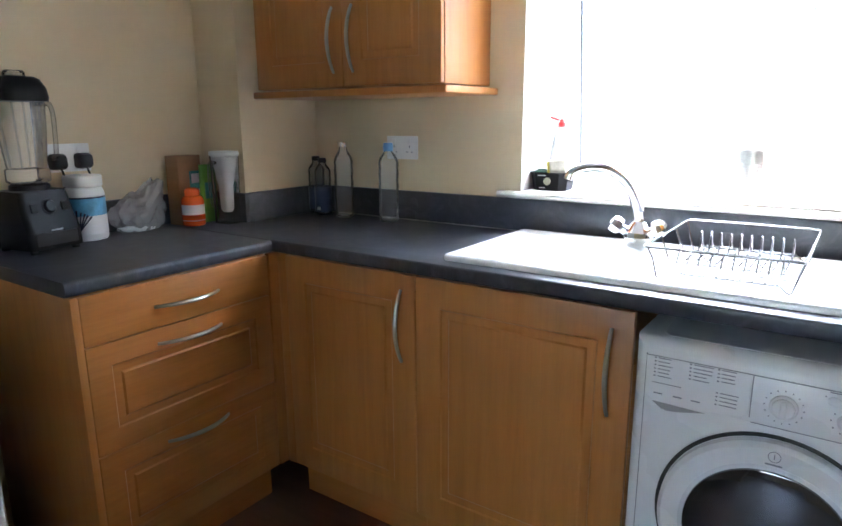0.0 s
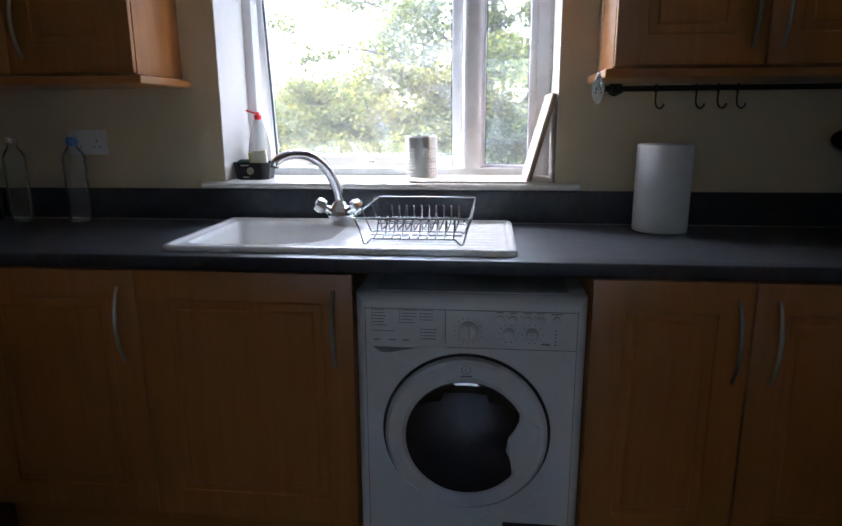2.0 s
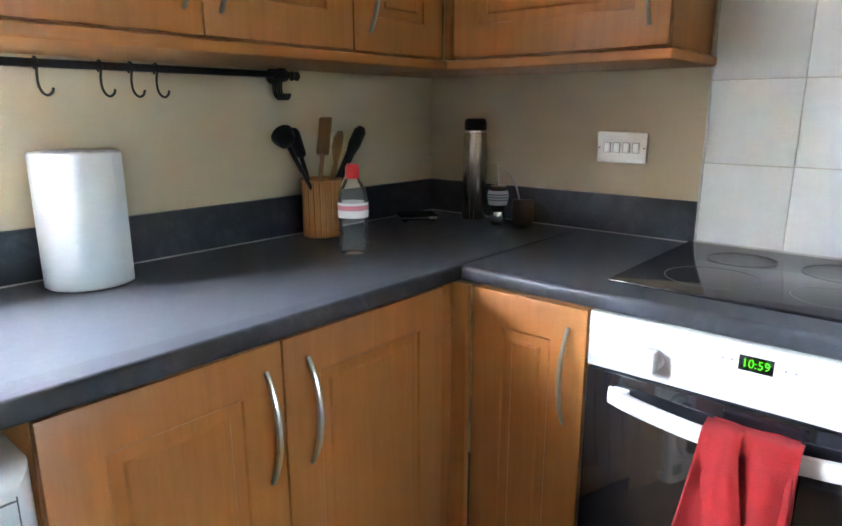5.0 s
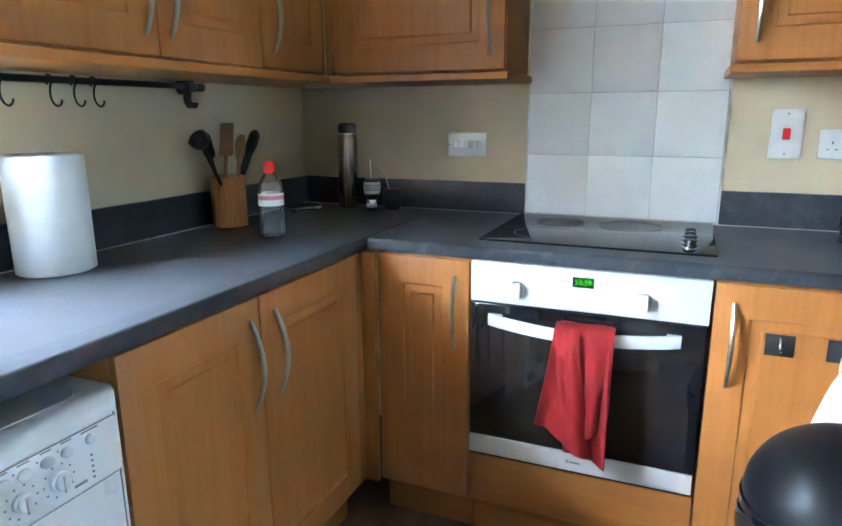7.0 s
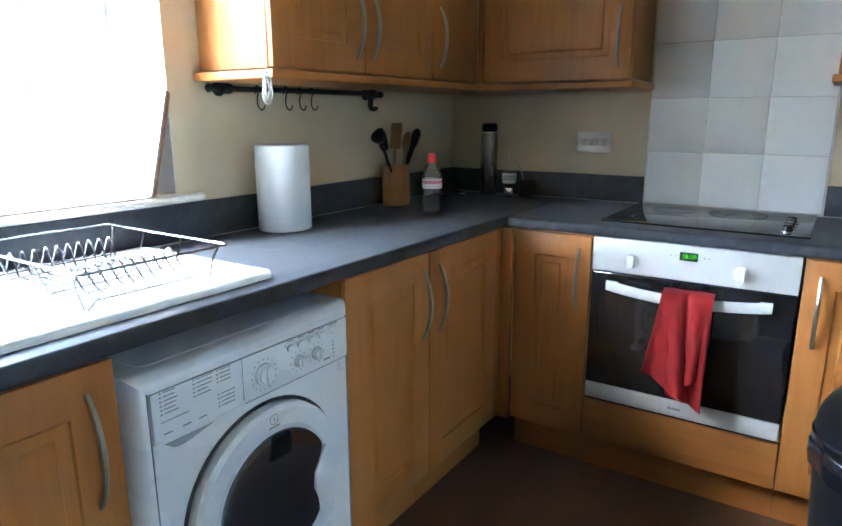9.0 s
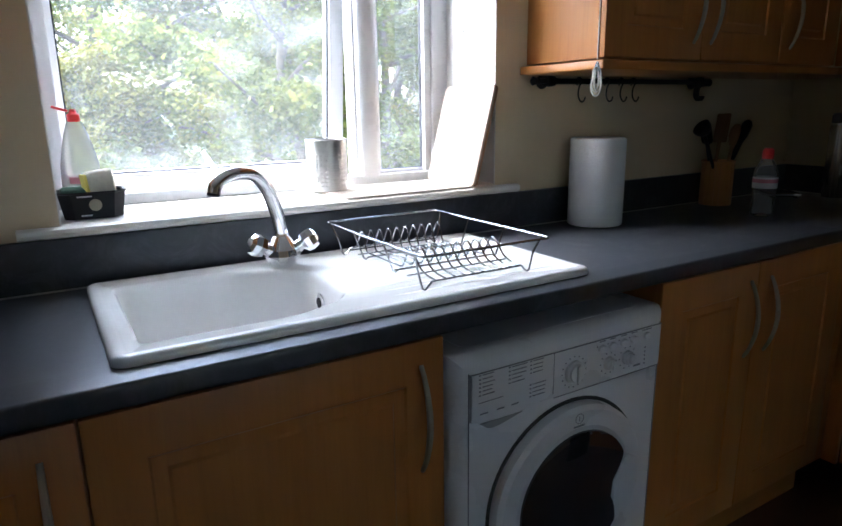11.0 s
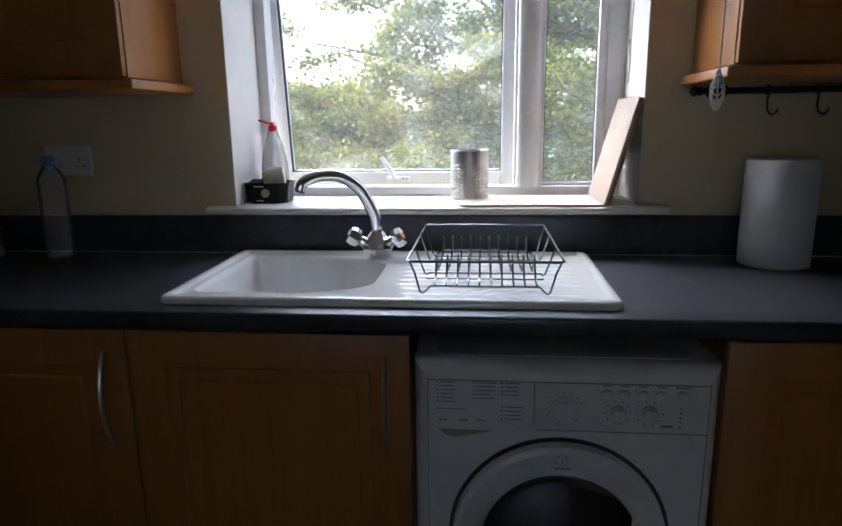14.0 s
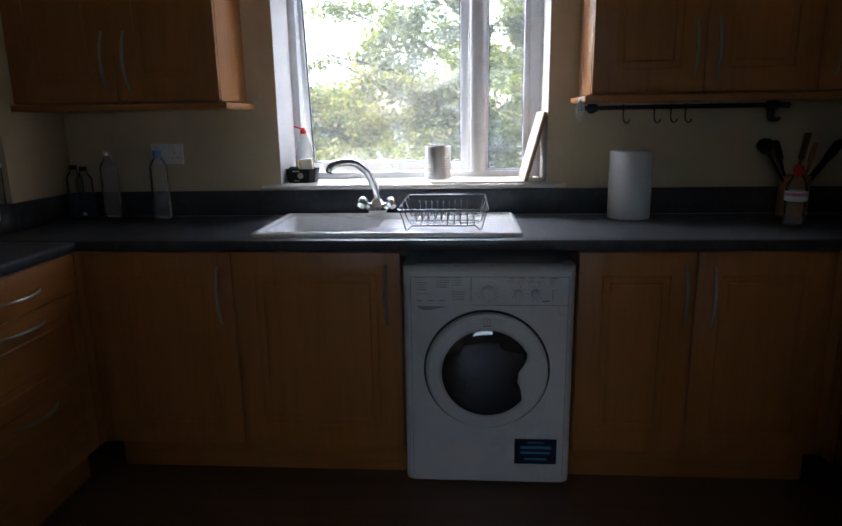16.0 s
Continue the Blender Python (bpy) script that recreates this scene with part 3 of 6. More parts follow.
fridge = thing("fridge_freezer", "tall white fridge freezer standing beside the drawers", "fridge", (-1.45, -1.68, 0.0))
FR_Y0, FR_Y1, FR_X = -1.975, -1.422, -1.215
part("body", box(-1.735, FR_X - 0.062, FR_Y0, FR_Y1, 0.03, 1.740, 0.006), ENAMEL, fridge)
for z0, z1, hz in ((0.045, 0.700, (0.42, 0.66)), (0.708, 1.736, (0.75, 1.02))):
    fd = part("fridge_door", box(FR_X - 0.060, FR_X, FR_Y0, FR_Y1, z0, z1, 0.010, 3), ENAMEL, fridge)
    part("handle", tube(smooth_line([(FR_X, FR_Y0 + 0.05, hz[0]), (FR_X + 0.028, FR_Y0 + 0.05, hz[0] + 0.03), (FR_X + 0.028, FR_Y0 + 0.05, hz[1] - 0.03), (FR_X, FR_Y0 + 0.05, hz[1])], 5), 0.009, 10), ENAMEL_GREY, fd)
for fx in (-1.70, -1.28):
    for fy in (FR_Y0 + 0.05, FR_Y1 - 0.05):
        part("foot", lathe([(0.018, 0.0), (0.018, 0.031)], 14, (fx, fy)), BLACK, fridge)


def wall_unit(m, w, doors, label, ends=(True, True), depth=0.280, z0=1.392, z1=2.11):
    """doors: (x0, x1, handle x)."""
    u = thing("wall_cabinet", label, "cabinet", m=m @ Matrix.Translation((0, 0, z0)), group="wall cabinets")
    part("body", box(0.0, w, 0.0195, 0.0195 + depth, 0.001, z1 - z0, 0.001), WOOD_V, u)
    for x0, x1, hx in doors:
        front_door(u, x0 + 0.0015, x1 - 0.0015, 0.003, z1 - z0, hx, (0.048, 0.258), 0.078)
    return u


def pelmet(x0, x1, y0, y1, label, wood_mat):
    bm = box(x0, x1, y0, y1, 1.3635, 1.3872, 0.005, 3)
    return solid("light_pelmet", bm, wood_mat, label, "pelmet")


wall_unit(placed(-1.519, -0.3005, 'north'), 0.819, [(0.0, 0.425, 0.384), (0.425, 0.819, 0.470)], "beech-effect double wall cabinet beside the window")
pelmet(-1.5185, -0.667, -0.326, -0.0005, "beech-effect pelmet board under the wall cabinet", WOOD_X)
wall_unit(placed(0.682, -0.3005, 'north'), 0.786, [(0.0, 0.393, 0.355), (0.393, 0.786, 0.432)], "beech-effect double wall cabinet above the hook rail")
wall_unit(placed(1.4685, -0.3005, 'north'), 0.351, [(0.0, 0.338, 0.054)], "beech-effect corner wall cabinet with a single door")
solid("corner_post", box(1.8075, 1.8395, -0.3225, -0.3025, 1.392, 2.11, 0.002), WOOD_V, "beech-effect filler post between wall cabinets", "filler post")
pelmet(0.655, 1.7945, -0.326, -0.0005, "beech-effect pelmet board above the hook rail", WOOD_X)
wall_unit(placed(1.820, -0.324, 'east'), 0.592, [(0.0, 0.592, 0.546)], "beech-effect wall cabinet beside the tiles")
pelmet(1.795, RIGHT - 0.0005, -0.934, -0.0005, "beech-effect pelmet board under the corner wall cabinet", WOOD_Y)
wall_unit(placed(1.820, -1.545, 'east'), 0.600, [(0.0, 0.600, 0.044)], "beech-effect wall cabinet above the cooker switch")
pelmet(1.795, RIGHT - 0.0005, -2.165, -1.531, "beech-effect pelmet board above the sockets", WOOD_Y)

# worktops with a rounded front edge
def slab_with_holes(loops, z0, z1):
    """A flat slab: loops are the outline and, after it, the holes."""
    bm = bmesh.new()
    tops, bottoms = [], []
    for z, store in ((z1, tops), (z0, bottoms)):
        edges = []
        for loop in loops:
            vs = [bm.verts.new((x, y, z)) for x, y in loop]
            store.append(vs)
            edges += [bm.edges.new((vs[i], vs[(i + 1) % len(vs)])) for i in range(len(vs))]
        if len(loops) == 1:
            bm.faces.new(store[0])
        else:
            bmesh.ops.triangle_fill(bm, use_beauty=True, edges=edges)
    for t, b in zip(tops, bottoms):
        for i in range(len(t)):
            j = (i + 1) % len(t)
            bm.faces.new((t[i], t[j], b[j], b[i]))
    bmesh.ops.recalc_face_normals(bm, faces=bm.faces[:])
    return bm


def worktop(label, loops, front):
    """front: says whether a point of the plan lies on the rounded front edge."""
    bm = slab_with_holes(loops, 0.872, 0.910)
    rim = [e for e in bm.edges if abs(e.verts[0].co.z - e.verts[1].co.z) < 1e-5 and all(front(v.co) for v in e.verts) and len(e.link_faces) == 2 and abs(e.link_faces[0].normal.z) + abs(e.link_faces[1].normal.z) < 1.5]
    bmesh.ops.bevel(bm, geom=rim, offset=0.011, segments=4, affect='EDGES', profile=0.5)
    return solid("worktop", bm, SLATE, label, "worktop", group="worktops")


worktop("dark slate-effect laminate worktop along the window wall", [
    [(-1.5195, -0.0005), (2.1195, -0.0005), (2.1195, -0.600), (-1.7555, -0.600), (-1.7555, -0.3915), (-1.5195, -0.3915)],
    round_rect(-0.522, -0.055, -0.505, -0.068, 0.04)], lambda v: abs(v.y + 0.600) < 1e-4)
worktop("dark slate-effect laminate worktop with the hob let into it", [[(1.504, -0.6004), (2.1195, -0.6004), (2.1195, -2.160), (1.504, -2.160)]], lambda v: abs(v.x - 1.504) < 1e-4)
worktop("dark slate-effect laminate worktop crowded with kitchen things", [[(-1.7555, -0.6004), (-1.153, -0.6004), (-1.153, -1.250), (-1.7555, -1.250)]], lambda v: abs(v.x + 1.153) < 1e-4)
solid("worktop_joint_strip", box(1.5005, 1.5035, -0.6035, -0.5995, 0.880, 0.9108), CHROME, "thin bright strip at the worktop joint", "trim", "structure")

ups = "dark slate-effect laminate upstand behind the worktop"
for b in ((-1.501, 2.101, -0.018, -0.0005), (2.102, 2.1195, -0.923, -0.0005), (2.102, 2.1195, -2.160, -1.558), (-1.5195, -1.502, -0.391, -0.0005), (-1.755, -1.502, -0.409, -0.3915), (-1.755, -1.738, -1.250, -0.410)):
    solid("upstand", box(*b, 0.911, 1.0205, 0.002), SLATE, ups, "upstand", "structure")
solid("sealant", joined(box(-1.50, 2.10, -0.0215, -0.0185, 0.9105, 0.9135), box(2.0985, 2.1015, -2.15, -0.02, 0.9105, 0.9135)), GROUT, "thin pale sealant line along the worktop", "trim", "structure")


# ---- washing machine ----
def disc(r0, r1, y, cx, cz, depth, n=40):
    """A ring or disc that faces -y."""
    prof = [(r1, 0), (r1, depth * 0.7), (r1 - depth * 0.3, depth), (max(r0, 0.0005), depth)]
    if r0 > 0:
        prof += [(r0, 0)]
    bm = lathe(prof, n, cap0=False, cap1=r0 <= 0)
    return moved(bm, Matrix.Translation((cx, y, cz)) @ Matrix.Rotation(radians(90), 4, 'X'))


wm = thing("washing_machine", "white front-loading washing machine under the worktop", "washing machine", m=placed(0.0085, -0.614, 'north'))
bm = box(0.0, 0.593, 0.0, 0.57, 0.015, 0.821)
up = [e for e in bm.edges if all(v.co.z > 0.5 and v.co.y < 0.1 for v in e.verts) or (all(v.co.y < 0.1 for v in e.verts) and abs(e.verts[0].co.z - e.verts[1].co.z) > 0.2)]
bmesh.ops.bevel(bm, geom=up, offset=0.038, segments=7, affect='EDGES', profile=0.5)
part("body", bm, ENAMEL, wm)
part("top_panel", prism(round_rect(0.045, 0.55, 0.045, 0.55, 0.03), 0.8213, 0.8228, 0.0005), ENAMEL_GREY, wm, "grey top panel")
for sx in (0.028, 0.5665):
    part("side_seam", box(sx, sx + 0.0012, -0.0008, 0.002, 0.04, 0.79), PRINT_GREY, wm)
panel = part("control_panel", prism(round_rect(0.030, 0.565, 0.0, 0.100, 0.006), 0.0, 0.006, 0.002), ENAMEL, wm)
panel.data.transform(Matrix.Translation((0, 0.0005, 0.688)) @ Matrix.Rotation(radians(90), 4, 'X'))
dr = [(0.030, 0.100), (0.236, 0.100), (0.236, 0.030), (0.231, 0.014), (0.219, 0.006), (0.180, 0.004), (0.110, -0.010), (0.085, -0.018), (0.070, -0.017), (0.045, 0.002), (0.032, 0.012)]
drw = part("detergent_drawer", prism([(x, y) for x, y in dr], 0.0, 0.0075, 0.0015), ENAMEL, wm)
drw.data.transform(Matrix.Translation((0, 0.0, 0.688)) @ Matrix.Rotation(radians(90), 4, 'X'))
part("drawer_seam", joined(box(0.2362, 0.2378, -0.0066, -0.005, 0.698, 0.787), box(0.030, 0.565, -0.0062, -0.004, 0.7872, 0.7885), box(0.240, 0.565, -0.0062, -0.004, 0.6875, 0.6888)), PRINT_GREY, wm)
# Flat grey patch; the scooped grip's shade is put into its colour.
part("drawer_grip", prism([(0.048, -0.002), (0.155, -0.004), (0.100, -0.016), (0.080, -0.018), (0.068, -0.016)], 0, 0.0012), plain("grip_shade_grey", (0.34, 0.34, 0.35), 0.45), wm).data.transform(Matrix.Translation((0, -0.0076, 0.688)) @ Matrix.Rotation(radians(90), 4, 'X'))


def dial(name, x, z, r, parent, ticks, mat=ENAMEL, depth=0.016):
    k = part(name, joined(disc(0, r, -0.006, x, z, depth * 0.5), disc(0, r * 0.82, -0.006 - depth * 0.5, x, z, depth * 0.35), box(x - r * 0.2, x + r * 0.2, -0.008 - depth, -0.006 - depth * 0.8, z - r * 0.72, z + r * 0.72, 0.002)), mat, parent)
    part("tick_marks", joined(*[box(x + (r + 0.009) * math.cos(a) - 0.0013, x + (r + 0.009) * math.cos(a) + 0.0013, -0.0068, -0.0058, z + (r + 0.009) * math.sin(a) - 0.0013, z + (r + 0.009) * math.sin(a) + 0.0013) for a in [2 * math.pi * i / ticks for i in range(ticks)]]), PRINT_GREY, k)
    return k


dial("programme_dial", 0.294, 0.734, 0.025, wm, 16)
dial("small_dial", 0.396, 0.73, 0.015, wm, 10)
dial("small_dial", 0.455, 0.73, 0.016, wm, 10)
for x in (0.374, 0.406, 0.441, 0.474):
    part("button", moved(lathe([(0.0095, 0), (0.0095, 0.004), (0.007, 0.006)], 20), Matrix.Translation((x, -0.006, 0.768)) @ Matrix.Rotation(radians(90), 4, 'X') @ Matrix.Diagonal((1.2, 0.9, 1, 1))), ENAMEL, wm)
    tagged(part("printed_mark", joined(box(x - 0.016, x - 0.0135, -0.0068, -0.0058, 0.774, 0.7765), box(x - 0.009, x + 0.009, -0.0068, -0.0058, 0.7835, 0.7855)), PRINT_GREY, wm), kind="stuff")
part("button", moved(lathe([(0.009, 0), (0.009, 0.004), (0.007, 0.006)], 20), Matrix.Translation((0.514, -0.006, 0.769)) @ Matrix.Rotation(radians(90), 4, 'X')), ENAMEL, wm)
tagged(part("printed_mark", joined(box(0.500, 0.530, -0.0068, -0.0058, 0.7825, 0.785), box(0.478, 0.500, -0.0068, -0.0058, 0.702, 0.706)), PRINT_GREY, wm), kind="stuff")
part("indicator_lights", joined(*[disc(0, 0.0021, -0.0058, 0.513, 0.703 + 0.0095 * i, 0.0012, 10) for i in range(5)]), PRINT_GREY, wm)
rng = random.Random(4)
bars = []
for gx, rows in ((0.047, 6), (0.118, 5), (0.172, 4)):
    for i in range(rows):
        z = 0.784 - i * 0.0082
        wd = rng.uniform(0.022, 0.040)
        bars += [box(gx, gx + 0.004, -0.0084, -0.0074, z, z + 0.0028), box(gx + 0.008, gx + 0.008 + wd, -0.0084, -0.0074, z + 0.0006, z + 0.0024)]
for i in range(4):
    z = 0.734 - i * 0.0085
    bars += [box(0.172, 0.176, -0.0084, -0.0074, z, z + 0.0028), box(0.180, 0.180 + rng.uniform(0.018, 0.036), -0.0084, -0.0074, z + 0.0006, z + 0.0024)]
bars += [box(0.046, 0.105, -0.0084, -0.0074, 0.7285, 0.7298)]
for gx in (0.050, 0.090, 0.126):
    bars += [box(gx, gx + 0.018, -0.0084, -0.0074, 0.704, 0.7065)]
tagged(part("programme_table", joined(*bars), PRINT_GREY, wm), kind="stuff")
DX, DZ = 0.291, 0.450
door = part("door", disc(0.155, 0.211, -0.001, DX, DZ, 0.030, 64), ENAMEL, wm)
part("door_gap", disc(0.213, 0.221, -0.0005, DX, DZ, 0.0022, 64), GREY_RUBBER, wm)
glass_line = []
for i in range(64):
    a = 2 * math.pi * i / 64
    r = 0.158
    deg = math.degrees(a) if a < math.pi else math.degrees(a) - 360
    if -38 < deg < 26:
        r = 0.158 - 0.048 * min(1.0, min(26 - deg, deg + 38) / 22.0)
    glass_line.append((r * math.cos(a), r * math.sin(a)))
ring = prism([(x * 1.055, y * 1.055) for x, y in glass_line], 0.0, 0.006, 0.002)
part("door_trim", moved(ring, Matrix.Translation((DX, -0.026, DZ)) @ Matrix.Rotation(radians(90), 4, 'X')), ENAMEL_GREY, door, "grey inner door ring")
bowl = loft([[(x * k, y * k, z) for x, y in glass_line] for k, z in ((1.0, 0.0), (0.985, 0.008), (0.9, 0.012), (0.6, 0.016), (0.3, 0.018), (0.05, 0.0185))])
part("door_glass", moved(bowl, Matrix.Translation((DX, -0.0285, DZ)) @ Matrix.Rotation(radians(90), 4, 'X')), PORTHOLE, door, "dark bulging porthole glass")
part("door_handle", prism([(0.118, -0.088), (0.168, -0.075), (0.190, -0.02), (0.186, 0.04), (0.150, 0.062), (0.112, 0.0)], 0.0, 0.010, 0.003), ENAMEL, door).data.transform(Matrix.Translation((DX, -0.027, DZ)) @ Matrix.Rotation(radians(90), 4, 'X'))
mark = part("maker_mark", joined(moved(tube([(0.011 * math.cos(a), 0.011 * math.sin(a), 0) for a in [2 * math.pi * i / 24 for i in range(24)]], 0.0008, 6, True), Matrix.Rotation(radians(90), 4, 'X')), box(-0.001, 0.001, -0.0006, 0.0006, -0.005, 0.005), box(-0.015, 0.015, -0.0006, 0.0006, -0.0185, -0.0150)), PRINT_GREY, door)
mark.data.transform(Matrix.Translation((DX, -0.0315, DZ + 0.188)))
part("energy_sticker", box(0.394, 0.544, -0.0012, 0.0, 0.088, 0.186), NAVY, wm, "dark blue sticker")
part("sticker_print", joined(box(0.440, 0.500, -0.002, -0.001, 0.170, 0.174), box(0.415, 0.525, -0.002, -0.001, 0.148, 0.158), box(0.415, 0.520, -0.002, -0.001, 0.128, 0.136), box(0.430, 0.510, -0.002, -0.001, 0.104, 0.111)), BLUE_PRINT, wm)
for x in (0.05, 0.545):
    part("foot", lathe([(0.018, 0.0), (0.018, 0.016)], 16, (x, 0.06)), BLACK, wm)

# ---- oven under the hob ----
oven = thing("built_in_oven", "white built-in electric oven with a black glass door", "oven", m=placed(1.503, -0.9225, 'east'))
OW = 0.610
part("body", box(0.004, OW - 0.004, 0.022, 0.54, 0.292, 0.870), BLACK, oven)
part("control_panel", box(0.001, OW - 0.001, -0.002, 0.022, 0.757, 0.870, 0.003), OVEN_WHITE, oven)
odoor = part("oven_door", box(0.003, OW - 0.003, -0.002, 0.021, 0.352, 0.752, 0.003), BLACK_GLASS, oven, "black glass oven door")
part("oven_window", box(0.108, 0.505, -0.0032, -0.002, 0.385, 0.690, 0.0004), plain("smoked_oven_window", (0.020, 0.016, 0.013), 0.08, vary=0.3, scale=14, coat=0.6), odoor)
part("lower_trim", box(0.003, OW - 0.003, -0.003, 0.021, 0.294, 0.351, 0.003), OVEN_WHITE, oven)
part("maker_mark", joined(box(0.285, 0.292, -0.0042, -0.003, 0.318, 0.327), box(0.294, 0.324, -0.0042, -0.003, 0.319, 0.325)), PRINT_GREY, oven)
part("vent_gap", box(0.004, OW - 0.004, 0.004, 0.02, 0.286, 0.2935), BLACK, oven)
grip_line = [(0.060 + 0.490 * i / 16, -0.020 - 0.026 * math.sin(math.pi * i / 16) ** 0.7, 0.715 - 0.014 * math.sin(math.pi * i / 16)) for i in range(17)]
hbm = loft([[(x, y - 0.006, z - 0.016), (x, y - 0.009, z - 0.008), (x, y - 0.009, z + 0.008), (x, y - 0.006, z + 0.016), (x, y + 0.004, z + 0.016), (x, y + 0.004, z - 0.016)] for x, y, z in grip_line])
part("oven_handle", joined(hbm, box(0.062, 0.095, -0.022, -0.002, 0.701, 0.727, 0.003), box(0.515, 0.548, -0.022, -0.002, 0.701, 0.727, 0.003)), OVEN_WHITE, odoor, "white bowed door handle")
for kx in (0.133, 0.456):
    part("knob", joined(disc(0, 0.021, -0.002, kx, 0.803, 0.006), box(kx - 0.0115, kx + 0.0115, -0.030, -0.006, 0.781, 0.825, 0.004)), OVEN_WHITE, oven)
part("clock_display", box(0.278, 0.332, -0.0032, -0.001, 0.823, 0.850, 0.0004), BLACK_GLASS, oven)
words("clock_digits", "10:59", 0.022, Matrix.Translation((0.305, -0.0040, 0.8365)) @ Matrix.Rotation(radians(90), 4, 'X') @ Matrix.Diagonal((0.92, 1, 1, 1)), LED, oven, "lit green clock digits")
tagged(part("printed_mark", joined(*[box(x, x + 0.004, -0.0028, -0.002, 0.835, 0.839) for x in (0.250, 0.265, 0.348, 0.363)]), PRINT_GREY, oven), kind="stuff")
panel_low = thing("oven_plinth_panel", "beech-effect panel below the oven", "panel", m=placed(1.506, -0.9215, 'east'))
part("panel", box(0.001, 0.6125, 0.0, 0.018, 0.130, 0.284, 0.002), WOOD_X, panel_low)
part("plinth", box(0.0, 0.6135, 0.055, 0.070, 0.0, 0.124), WOOD_X, panel_low)

# ---- hob ----
RING_PRINT = plain("faint_ring_print", (0.15, 0.15, 0.15), 0.3)
HOB_GLASS = plain("worn_black_hob_glass", (0.008, 0.008, 0.010), 0.07, vary=0.3, scale=14, bump=0.02, fine=120)
HOB_GLASS.node_tree.nodes["Principled BSDF"].inputs["Specular IOR Level"].default_value = 0.36
hob = thing("ceramic_hob", "black ceramic glass hob let into the worktop", "hob", (1.85, -1.23, 0.911))
part("glass_top", prism(round_rect(1.588, 2.095, -1.540, -0.916, 0.008), 0.9108, 0.9165, 0.0015), HOB_GLASS, hob)
for cx, cy, r in ((1.74, -1.08, 0.095), (1.96, -1.08, 0.075), (1.96, -1.30, 0.095), (1.73, -1.30, 0.075)):
    part("cooking_ring", lathe([(r - 0.0016, 0.9166), (r - 0.0016, 0.9168), (r, 0.9168), (r, 0.9166)], 56, (cx, cy), False, False), RING_PRINT, hob)
for i in range(4):
    kx = 1.655 + 0.062 * i
    knob = part("knob", lathe([(0.017, 0.9166), (0.017, 0.920), (0.0145, 0.925), (0.013, 0.938), (0.010, 0.940)], 20, (kx, -1.475)), BLACK_GLOSSY, hob)
    part("knob_ring", lathe([(0.0205, 0.9166), (0.0205, 0.9195), (0.0178, 0.9205)], 24, (kx, -1.475), True, False), CHROME, knob)


# ---- wall plates ----
def plate(name, label, way, x, y, z, w, h, bits, mat=WHITE_PLASTIC, category="socket"):
    u = thing(name, label, category, m=placed(x, y, way) @ Matrix.Translation((0, 0, z)))
    part("face_plate", prism(round_rect(-w / 2, w / 2, -h / 2, h / 2, 0.004), 0.0, 0.009, 0.0025), mat, u).data.transform(Matrix.Rotation(radians(90), 4, 'X'))
    for bname, bx, bz, bw, bh, bmat, out in bits:
        part(bname, box(bx - bw / 2, bx + bw / 2, -0.009 - out, -0.008, bz - bh / 2, bz + bh / 2, min(0.001, out / 3)), bmat, u)
    return u


def sockets(n):
    out = []
    for sx in ((-0.036, 0.036) if n == 2 else (0.0,)):
        out += [("rocker", sx, 0.024, 0.013, 0.020, WHITE_PLASTIC, 0.003), ("earth_slot", sx, 0.004, 0.0045, 0.009, PRINT_GREY, 0.0006),
                ("live_slot", sx - 0.011, -0.016, 0.008, 0.004, PRINT_GREY, 0.0006), ("neutral_slot", sx + 0.011, -0.016, 0.008, 0.004, PRINT_GREY, 0.0006)]
    return out


plate("double_socket", "white double wall socket above the upstand", 'north', -1.069, -0.0005, 1.182, 0.142, 0.086, sockets(2))
plate("double_socket", "white double wall socket beside the cooker switch", 'east', RIGHT - 0.0005, -1.878, 1.170, 0.144, 0.086, sockets(2))
lsock = plate("double_socket", "white double wall socket with two black plugs in it", 'west', LEFT + 0.0005, -0.912, 1.172, 0.144, 0.090, sockets(2))
for sx in (-0.040, 0.042):
    plug = thing("plug", "black three-pin plug pushed into a wall socket", "plug", m=placed(LEFT + 0.0098, -0.912 + sx, 'west') @ Matrix.Translation((0, 0, 1.160)))
    part("plug_body", moved(loft([[(x * k, y * k, z) for x, y in round_rect(-0.025, 0.025, -0.024, 0.026, 0.012)] for k, z in ((1, 0), (1, 0.02), (0.8, 0.034), (0.5, 0.038))]), Matrix.Rotation(radians(90), 4, 'X')), BLACK, plug)
    part("flex", tube(smooth_line([(0.0, -0.030, -0.02), (0.004, -0.036, -0.06), (-0.02, -0.04, -0.13), (-0.035, -0.03, -0.200), (-0.05, -0.03, -0.2415)], 6), 0.0035, 6), BLACK, plug)
plate("light_switch", "brushed metal four-gang light switch", 'east', RIGHT - 0.0005, -0.703, 1.154, 0.146, 0.085,
      [("surround", sx, 0, 0.021, 0.030, PRINT_GREY, 0.001) for sx in (-0.042, -0.014, 0.014, 0.042)] + [("rocker", sx, 0, 0.016, 0.026, WHITE_PLASTIC, 0.003) for sx in (-0.042, -0.014, 0.014, 0.042)] +
      [("screw", sx, 0, 0.005, 0.005, CHROME, 0.001) for sx in (-0.066, 0.066)], PLATE_STEEL, "switch")
